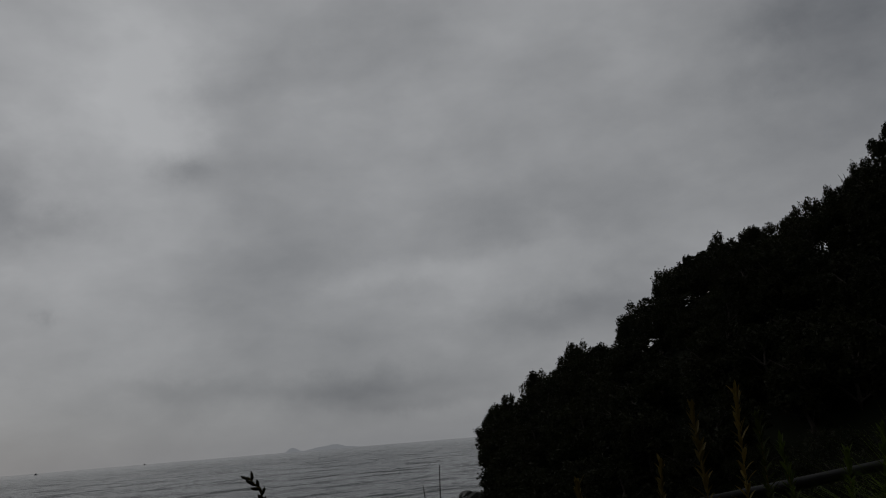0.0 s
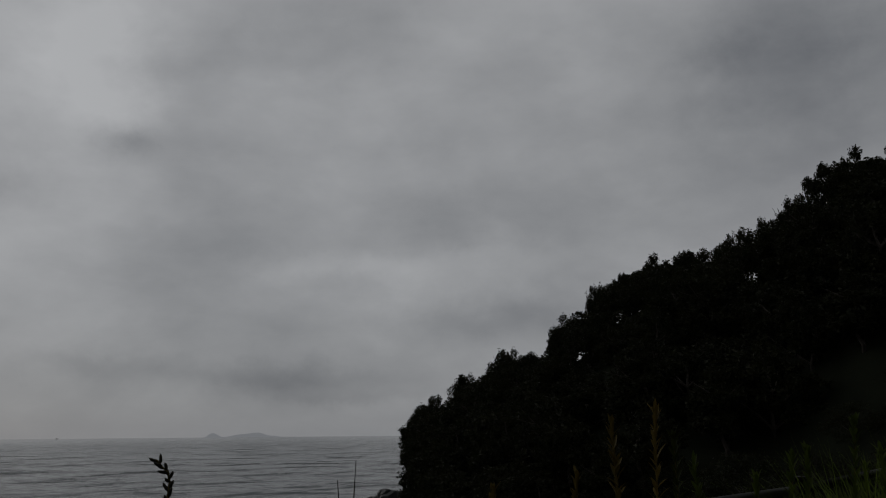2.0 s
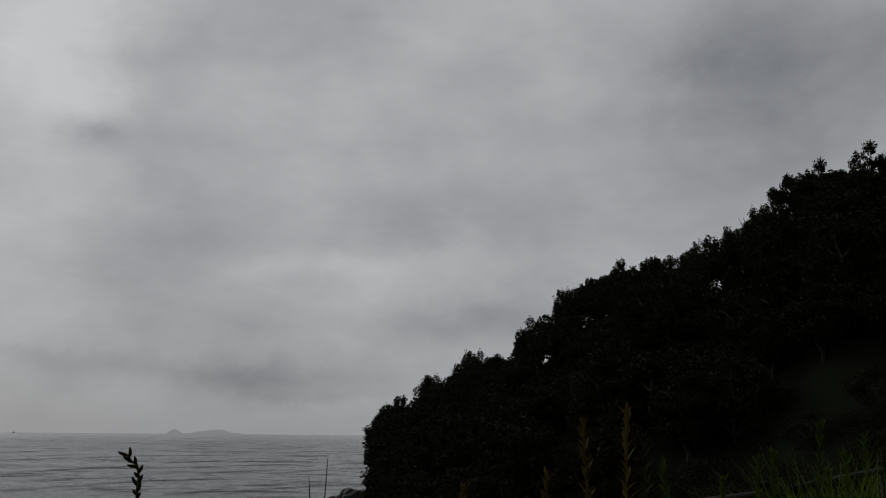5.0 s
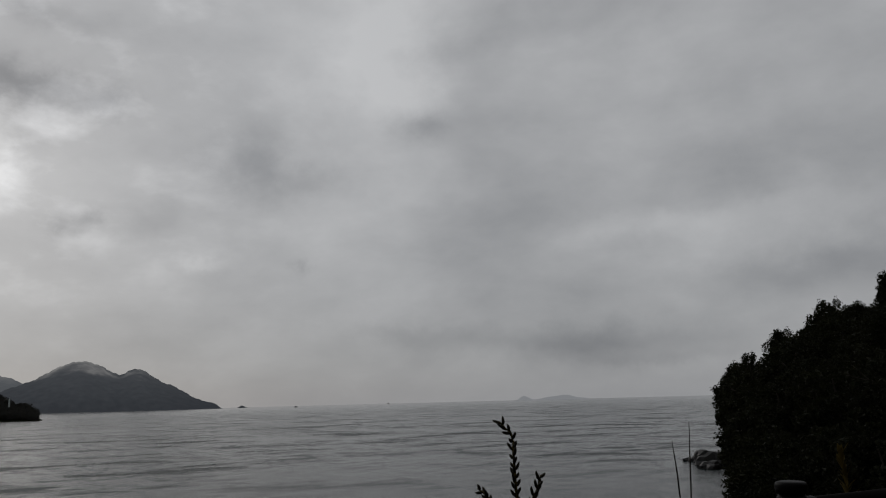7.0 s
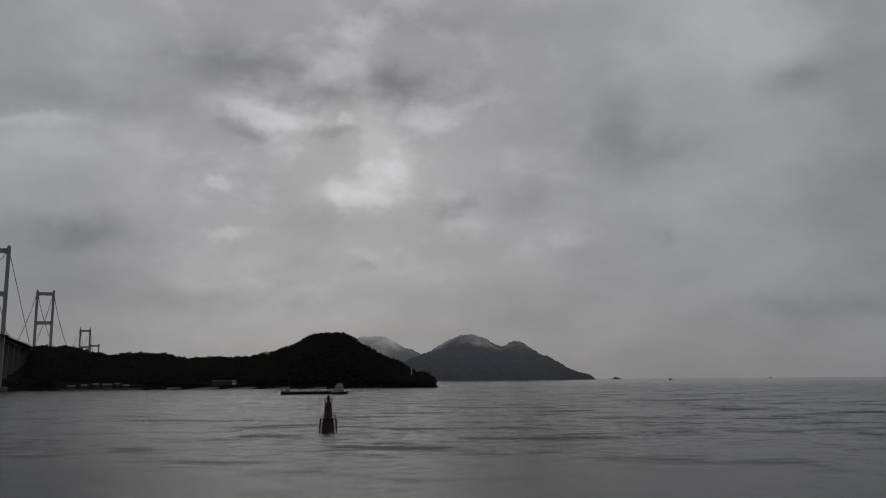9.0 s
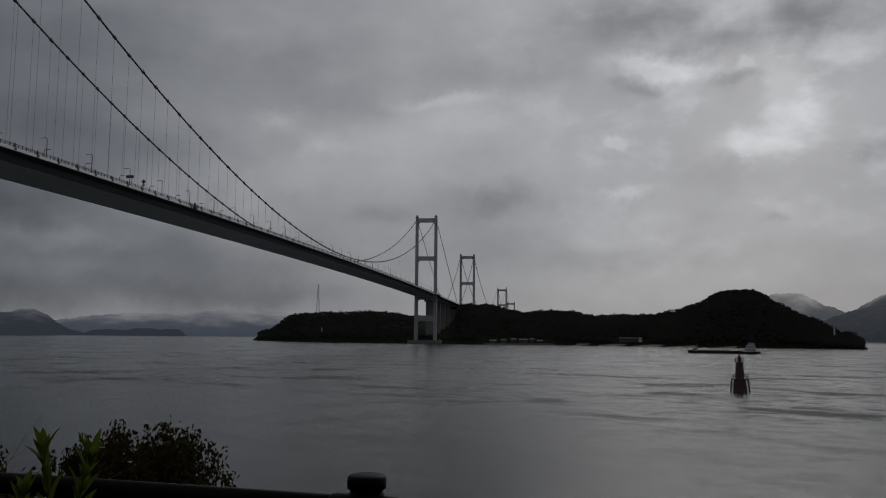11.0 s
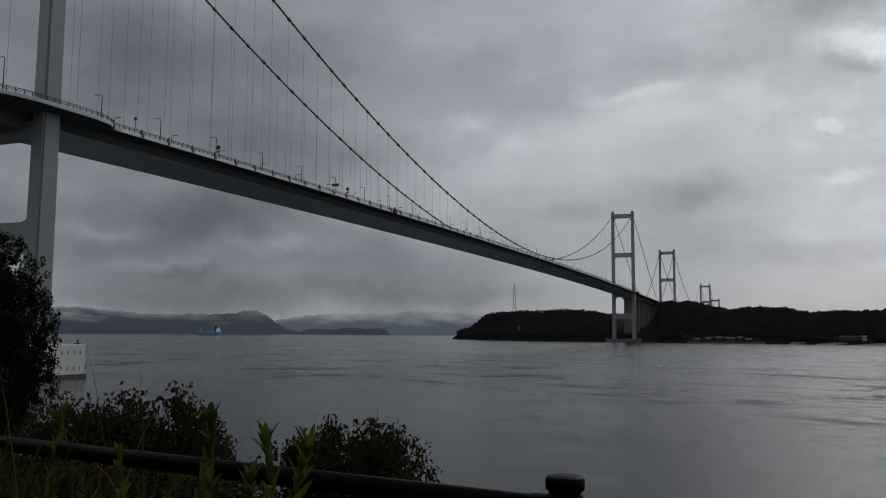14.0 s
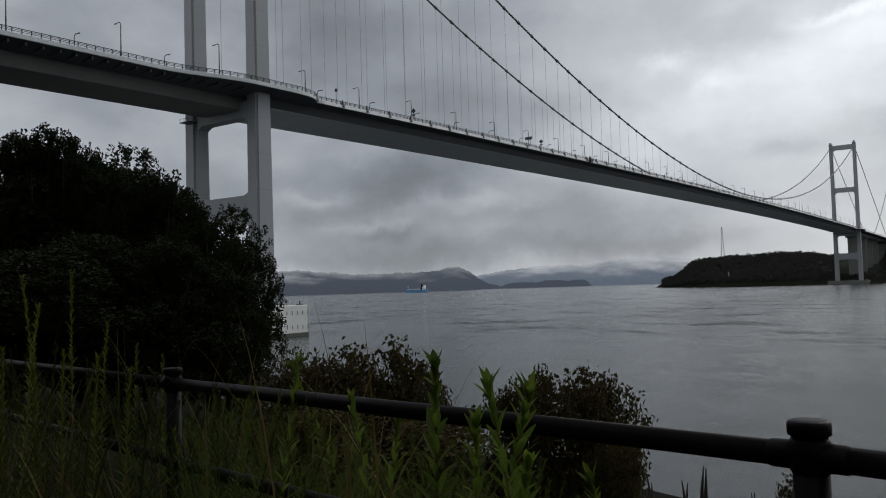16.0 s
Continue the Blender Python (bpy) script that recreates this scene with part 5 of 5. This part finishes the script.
ship = tagged(empty("cargo_ship"), "blue-hulled cargo ship with a white bridge far out", "ship")
m = Matrix.Translation(polar(98.8, 2440)) @ Matrix.Rotation(radians(98.8 + 160), 4, "Z")
b = bmesh.new()
hull(b, m, 66, 13, 8.5, 3.0)
part("hull", b, BLUEHULL, ship)
b = bmesh.new()
box(b, (-24, 0, 13), (8, 11, 10), m, 0.3)
box(b, (-25, 0, 19.5), (5, 12, 4), m, 0.3)
part("deckhouse", b, WHITE, ship)
b = bmesh.new()
box(b, (-17.5, 0, 17), (5, 4.5, 17), m, 0.6)
part("funnel", b, HULL, ship)
b = bmesh.new()
box(b, (8, 0, 9.5), (34, 10, 3), m, 0.4)
part("hatch_cover", b, HOUSE, ship)
b = bmesh.new()
tube(b, [m @ Vector((26, 0, 9)), m @ Vector((26, 0, 20))], 0.4, 6)
part("foremast", b, WHITE, ship)
for az, d, ln in ((26.7, 3000, 12), (20.5, 4200, 12)):
    boat = tagged(empty("fishing_boat"), "tiny dark fishing boat near the horizon", "boat", "far fishing boats")
    m = Matrix.Translation(polar(az, d)) @ Matrix.Rotation(radians(az + 12), 4, "Z")
    b = bmesh.new()
    hull(b, m, ln, 4, 1.6, 0.8)
    part("hull", b, HULL, boat)
    b = bmesh.new()
    box(b, (-1, 0, 3), (4, 2.6, 3.4), m, 0.2)
    part("wheelhouse", b, HULL, boat)

# ---- trees of the bank, before the near tower ----
bank_kinds = [tree(80 + k, 6.2, 2.6, 42, 38000, 0.1, LEAF_NEAR, "dense dark green tree on the bank", group="bank trees", trunk=0.12, lift=0.05, tuft=0.13, per=12) for k in range(3)]
SPOTS = ((126.5, 27, 9.1, 3.4), (122.8, 26, 9.3, 3.0), (120.3, 25.5, 10.3, 2.8), (118.0, 25, 9.4, 2.4), (115.4, 23.5, 7.4, 2.0), (112.9, 22, 6.4, 1.7), (111.0, 21, 4.5, 1.15),
         (131, 26, 9.8, 3.6), (125.2, 26, 9.6, 2.2), (119.6, 25.5, 10.5, 2.0), (121.4, 26, 10.0, 2.6), (124, 19, 4.5, 3.0), (119, 19, 4.5, 2.6), (114.5, 18.5, 3.2, 2.2), (111.5, 18, -0.4, 1.0), (129, 17, 4.5, 3.0), (123.2, 26.5, 9.5, 2.4), (116.7, 24, 7.8, 1.9))
used = set()
for k, (az, d, el, r) in enumerate(SPOTS):
    p = polar(az, d)
    z = float(bank_z(np.array(p.x), np.array(p.y)))
    h = EYE + d * math.tan(radians(el)) - z
    m = Matrix.Translation((p.x, p.y, z)) @ Matrix.Rotation(k * 2.1, 4, "Z") @ Matrix.Diagonal((r / 2.5, r / 2.5, h / 5.85, 1))
    src = bank_kinds[k % 3]
    if src.name not in used:
        used.add(src.name)
        src.matrix_world = m
    else:
        copy_thing(src, Matrix()).matrix_world = m

# ---- shrubs behind the fence ----
shrub_kinds = [tree(95 + k, 2.05, 0.9, 40, 6000, 0.062, LEAF_SHRUB, "dark leafy shrub with drooping leaflets behind the fence", "shrub", "shrubs behind the fence", "shrub", 0.02, 0.1, 0.0, 0.11, 8) for k in range(3)]
SHRUBS = ((107.2, 8.0, -4.6, 0.42), (105.4, 7.9, -4.2, 0.5), (103.6, 7.6, -4.0, 0.55), (101.9, 7.4, -4.3, 0.5), (100.3, 7.6, -4.9, 0.5), (99.3, 7.4, -5.4, 0.4), (91.6, 7.3, -6.5, 0.3), (90.7, 7.2, -6.1, 0.5), (89.0, 7.2, -5.9, 0.5), (87.5, 7.0, -6.6, 0.45),
          (86.7, 6.7, -8.4, 0.33), (85.7, 6.4, -10.6, 0.22), (102.5, 6.4, -8.2, 0.8), (109.5, 8.2, -7.2, 0.6), (106.0, 6.6, -8.0, 0.7), (74.2, 6.5, -13.2, 0.25))
used = set()
for k, (az, d, el, r) in enumerate(SHRUBS):
    p = polar(az, d)
    z = float(bank_z(np.array(p.x), np.array(p.y)))
    h = EYE + d * math.tan(radians(el)) - z
    m = Matrix.Translation((p.x, p.y, z)) @ Matrix.Rotation(k * 1.7, 4, "Z") @ Matrix.Diagonal((r / 0.7, r / 0.7, h / 1.84, 1))
    src = shrub_kinds[k % 3]
    if src.name not in used:
        used.add(src.name)
        src.matrix_world = m
    else:
        copy_thing(src, Matrix()).matrix_world = m


# ---- weeds and grass ----
def lance_leaf(base, along, up, length, width, droop, rows=4):
    """A narrow pointed leaf, arched and folded at its midrib: corners and quads."""
    side = np.cross(along, up)
    vs = []
    for i in range(rows + 1):
        t = i / rows
        c = base + along * length * t + up * (length * 0.25 * t - droop * length * t * t)
        w = width * 0.5 * (math.sin(math.pi * min(1, t * 0.9 + 0.08)) ** 0.8)
        vs += [c - side * w + up * w * 0.4, c, c + side * w + up * w * 0.4]
    fs = []
    for i in range(rows):
        k = 3 * i
        fs += [(k, k + 1, k + 4, k + 3), (k + 1, k + 2, k + 5, k + 4)]
    return vs, fs


def weed_parts(seed, height, leaves, length, width, droop=0.35, tip=0.5, lean=0.06, bare=0.15, rows=4):
    """A tall unbranched weed with lance leaves all round its stem, crowded at the tip."""
    rng = np.random.default_rng(seed)
    bend = rng.uniform(-1, 1, 2) * lean * height
    stem = lambda t: np.array([bend[0] * t * t, bend[1] * t * t, height * t])
    V_, F_ = [], []
    for k in range(leaves):
        t = bare + (1 - bare) * (k + 0.5) / leaves
        t = 1 - (1 - t) ** (1 + tip * 0.5)
        a = k * 2.4 + rng.uniform(-0.4, 0.4)
        a += rng.uniform(-0.5, 0.5)
        rise = (0.4 + 1.0 * t ** 2) * rng.uniform(0.6, 1.5)
        al = np.array([math.cos(a), math.sin(a), rise])
        al /= np.linalg.norm(al)
        up = np.array([-math.cos(a) * rise, -math.sin(a) * rise, 1.0])
        up /= np.linalg.norm(up)
        ln = length * (0.6 + 0.55 * math.sin(math.pi * min(1, t + 0.08))) * rng.uniform(0.55, 1.2)
        vs, fs = lance_leaf(stem(t), al, up, ln, width * rng.uniform(0.8, 1.2), droop * (1.2 - t), rows)
        F_ += [tuple(q + len(V_) for q in f) for f in fs]
        V_ += vs
    return V_, F_, [tuple(stem(i / 8)) for i in range(9)]


def weed(name, at, seed, height, leaves, length, width, label, mat=LEAF_WEED, stem_mat=LEAF_DRY, category="weed", group="tall weeds", **kw):
    V_, F_, st = weed_parts(seed, height, leaves, length, width, **kw)
    root = tagged(empty(name), label, category, group)
    b = bmesh.new()
    tube(b, st, [0.0045 * (1 - 0.07 * i) for i in range(9)], 6)
    part("stem", b, stem_mat, root)
    soup("leaves", V_, F_, mat, root)
    root.location = at
    return root


def stand(az, d, top_el):
    """Foot and height of a plant by bearing, distance and the height angle of its tip."""
    p = polar(az, d)
    z = float(bank_z(np.array(p.x), np.array(p.y)))
    return Vector((p.x, p.y, z)), EYE + d * math.tan(radians(top_el)) - z


for k, (az, d, el, n, ln) in enumerate(((99.0, 2.3, -4.2, 46, 0.10), (94.7, 2.33, -6.2, 44, 0.085), (91.4, 2.25, -6.7, 50, 0.095), (102.9, 2.5, -6.4, 40, 0.07), (97.2, 2.2, -8.2, 40, 0.09),
                                        (105.8, 3.4, -4.6, 44, 0.08), (107.3, 3.8, -4.0, 40, 0.08), (100.6, 2.9, -7.6, 40, 0.08), (92.8, 2.1, -10.0, 40, 0.09), (88.6, 2.3, -12.0, 36, 0.08))):
    at, h = stand(az, d, el)
    w = weed("tall_weed", at, 200 + k, h - 0.06, int(n * 0.95), ln * 1.2, ln * 0.22, "bright green tall weed with lance-shaped leaves", tip=1.6, lean=0.1, bare=0.3)
    top = at + Vector((0, 0, h))  # each leans its own way under its tip
    w.matrix_world = Matrix.Translation(top) @ Matrix.Rotation(0.24 * math.sin(k * 2.3), 4, "X") @ Matrix.Rotation(0.24 * math.cos(k * 3.1), 4, "Y") @ Matrix.Translation(-top) @ Matrix.Translation(at)
for k, (az, d, el) in enumerate(((122.9, 4.6, 1.8), (121.3, 4.4, 2.0), (124.3, 4.2, 0.0), (119.8, 4.9, -1.2), (126, 4.3, 1.0), (117.5, 5.0, -2.8), (115.8, 4.6, -3.6), (125.2, 3.7, -2.4), (122.0, 3.8, -2.8), (120.2, 3.9, -3.2), (118.4, 3.9, -4.2), (127, 3.6, -1.5), (123.4, 3.5, -3.6))):
    at, h = stand(az, d, el)
    weed("tall_weed", at, 240 + k, h - 0.05, 130, 0.06, 0.009, "tall narrow-leaved weed gone dull green", LEAF_DULL, tip=0.6)
# the weeds before the headland
for k, (az, d, el, mat) in enumerate(((-16.7, 3.08, 1.4, LEAF_DRY), (-18.4, 3.1, 2.2, LEAF_DRY), (-20.0, 3.3, 0.5, GRASS), (-22.0, 3.6, -1.3, GRASS), (-25.6, 3.6, -1.0, GRASS), (-27.2, 3.5, -0.4, GRASS), (-29.3, 3.6, 1.3, GRASS),
                                      (-31.5, 3.8, -0.5, GRASS), (-24.0, 3.8, -2.2, GRASS), (-9.3, 3.3, -3.0, LEAF_DRY), (-12.5, 3.4, -2.0, LEAF_DRY), (-33.5, 4.2, 0.5, GRASS), (-35.5, 4.4, 0.2, GRASS), (-30.3, 4.4, -1.5, GRASS))):
    at, h = stand(az, d, el)
    weed("tall_weed", at, 270 + k, h - 0.06, 84, 0.095, 0.016, "reddish-brown tall weed going to seed" if mat == LEAF_DRY else "tall narrow-leaved green weed by the fence", LEAF_FRESH if az < -21 else mat, tip=0.8)


# the budded stalks by the water's edge view: fleshy buds all round a bent spike
def bud_spike(points, seed, label):
    rng = np.random.default_rng(seed)
    root = tagged(empty("budded_stalk"), label, "weed", "budded stalks")
    pts = [Vector(p) for p in points]
    b = bmesh.new()
    tube(b, pts, [0.0042 - 0.002 * i / (len(pts) - 1) for i in range(len(pts))], 6)
    part("stem", b, LEAF_DRY, root)
    k = 0
    for p, q in zip(pts, pts[1:]):
        n = max(1, int((q - p).length / 0.0065))
        for j in range(n):
            c = p.lerp(q, j / n)
            d = (q - p).normalized()
            a = k * 2.2
            k += 1
            side = d.cross(Vector((math.cos(a), math.sin(a), 0.1))).normalized()
            tip = (side * 0.8 + d * 0.8).normalized()
            ln = 0.02 * rng.uniform(0.7, 1.2)
            b = bmesh.new()
            tube(b, [c, c + tip * ln * 0.35, c + tip * ln * 0.8 + d * ln * 0.1, c + tip * ln + d * ln * 0.25], [0.0018, 0.0048, 0.004, 0.001], 5)
            part("bud", b, BUD, root)
    return root


BUD = leaf_material("dark_bud", (0.025, 0.022, 0.016), 0.3, 0.05)


def at(az, d, el):
    return polar(az, d, EYE + d * math.tan(radians(el)))


bud_spike([at(12.4, 2.28, -13), at(12.47, 2.28, -6.5), at(12.54, 2.28, -4.6), at(12.58, 2.29, -3.5), at(12.55, 2.3, -2.95), at(12.68, 2.3, -2.35), at(13.1, 2.3, -1.95), at(13.42, 2.3, -1.55)], 1, "dark budded stalk with a bent tip against the sea")
bud_spike([at(13.6, 2.28, -9), at(14.4, 2.28, -6.5), at(14.72, 2.28, -6.15), at(15.09, 2.28, -5.9)], 2, "short dark budded side stalk")
bud_spike([at(11.8, 2.28, -9), at(11.34, 2.28, -6.5), at(11.0, 2.28, -5.8), at(10.8, 2.28, -5.1)], 3, "short dark budded side stalk")
for k, pts in enumerate(([at(1.3, 2.67, -12), at(1.0, 2.67, -5), at(0.85, 2.67, -1.8)], [at(1.5, 2.6, -12), at(1.85, 2.6, -5), at(2.03, 2.6, -3.0)], [at(1.4, 2.6, -11), at(0.6, 2.6, -8.6), at(0.2, 2.6, -7.4)])):
    b = bmesh.new()
    tube(b, pts, [0.003, 0.0024, 0.001], 5)
    tagged(link("dry_stalk", b, BARK), "thin dry grass stalk against the sea", "stalk", "dry stalks")
# dead dock spikes below the fence
rng = np.random.default_rng(77)
for k in range(16):
    az = float(rng.uniform(79.5, 84.8)) if k < 12 else float(rng.uniform(75, 78))
    foot, h = stand(az, float(rng.uniform(5.6, 6.6)), float(rng.uniform(-14.2, -11.8)) if k < 12 else -13.6)
    b = bmesh.new()
    n = 9
    tube(b, [foot + Vector((0.02 * math.sin(k + i), 0.02 * math.cos(k * 2 + i), h * i / n)) for i in range(n + 1)], [0.006] * 4 + [0.016, 0.02, 0.014, 0.018, 0.012, 0.003], 6)
    tagged(link("dead_dock", b, BARK), "dead brown dock spike on the bank", "weed", "dead dock spikes")

# thickets of fine-leaved weeds on both sides of the fence
def thicket(name, n, az0, az1, d0, d1, seed, mat, label):
    rng = np.random.default_rng(seed)
    kinds = [weed_parts(300 + k, 1.0, 130, 0.04 + 0.006 * k, 0.0055, tip=0.4, lean=0.28, bare=0.03, rows=2) for k in range(5)]
    VV, FF, base = [], [], 0
    for k in range(n):
        az, d = float(rng.uniform(az0, az1)), float(rng.uniform(d0, d1))
        if d < 3.2 and az < 104:
            continue
        p = polar(az, d)
        z = float(bank_z(np.array(p.x), np.array(p.y)))
        lim = np.interp(az, [90, 96, 103, 108, 114, 120, 126, 140], [-13, -10.5, -8.5, -7.0, -5.6, -3.6, -2.4, -1.0]) - rng.uniform(0, 6)
        h = min(1.6, max(0.3, EYE + d * math.tan(radians(float(lim))) - z))
        V_, F_, _ = kinds[k % 5]
        a = rng.uniform(0, 6.28)
        R_ = np.array([[math.cos(a), -math.sin(a), 0], [math.sin(a), math.cos(a), 0], [0, 0, h]])
        w = np.asarray(V_) @ R_.T + np.array([p.x, p.y, z])
        VV.append(w)
        FF.append(np.asarray(F_) + base)
        base += len(w)
    tagged(soup(name, np.concatenate(VV), np.concatenate(FF), mat), label, "weeds", kind="stuff")


thicket("weed_thicket", 330, 106, 142, 3.0, 8.0, 31, GRASS, "thicket of fine-leaved dull green weeds round the fence")
thicket("fresh_weed_thicket", 270, 91, 115, 3.0, 6.0, 32, LEAF_FRESH, "bright green fine-leaved weeds under the fence rail")


def grass_patch(name, n, az0, az1, d0, d1, h0, h1, seed, label, mat=GRASS):
    rng = np.random.default_rng(seed)
    VV, FF = [], []
    rows = 6
    for k in range(n):
        az, d = rng.uniform(az0, az1), rng.uniform(d0, d1)
        p = polar(az, d)
        z = float(bank_z(np.array(p.x), np.array(p.y)))
        h, a, lean = rng.uniform(h0, h1), rng.uniform(0, 6.28), rng.uniform(0.15, 0.8)
        w = rng.uniform(0.003, 0.007)
        s = len(VV)
        for i in range(rows + 1):
            t = i / rows
            c = np.array([p.x + math.cos(a) * lean * h * t ** 2, p.y + math.sin(a) * lean * h * t ** 2, z + h * (t - 0.35 * lean * t ** 3)])
            q = np.array([-math.sin(a), math.cos(a), 0]) * w * (1 - t ** 2) + 1e-5
            VV += [c - q, c + q]
        for i in range(rows):
            FF.append((s + 2 * i, s + 2 * i + 1, s + 2 * i + 3, s + 2 * i + 2))
    return tagged(soup(name, VV, FF, mat), label, "grass", kind="stuff")


grass_patch("dry_grass", 150, 99, 135, 2.6, 6.0, 0.8, 1.5, 14, "dry tan grass stems among the weeds", LEAF_TAN)
grass_patch("mound_grass", 2600, -44, -29.5, 3.1, 4.4, 1.05, 1.5, 15, "bright green tall grass by the fence", LEAF_WEED)
grass_patch("long_grass", 1200, 96, 145, 3.2, 9, 0.3, 0.85, 3, "long uncut grass round the fence")
grass_patch("tall_grass", 90, 106, 130, 2.8, 5, 1.0, 1.55, 4, "tall arching grass stems by the fence")
grass_patch("bank_grass", 1500, -50, -8, 2.8, 7, 0.3, 0.9, 6, "long uncut grass below the headland fence")
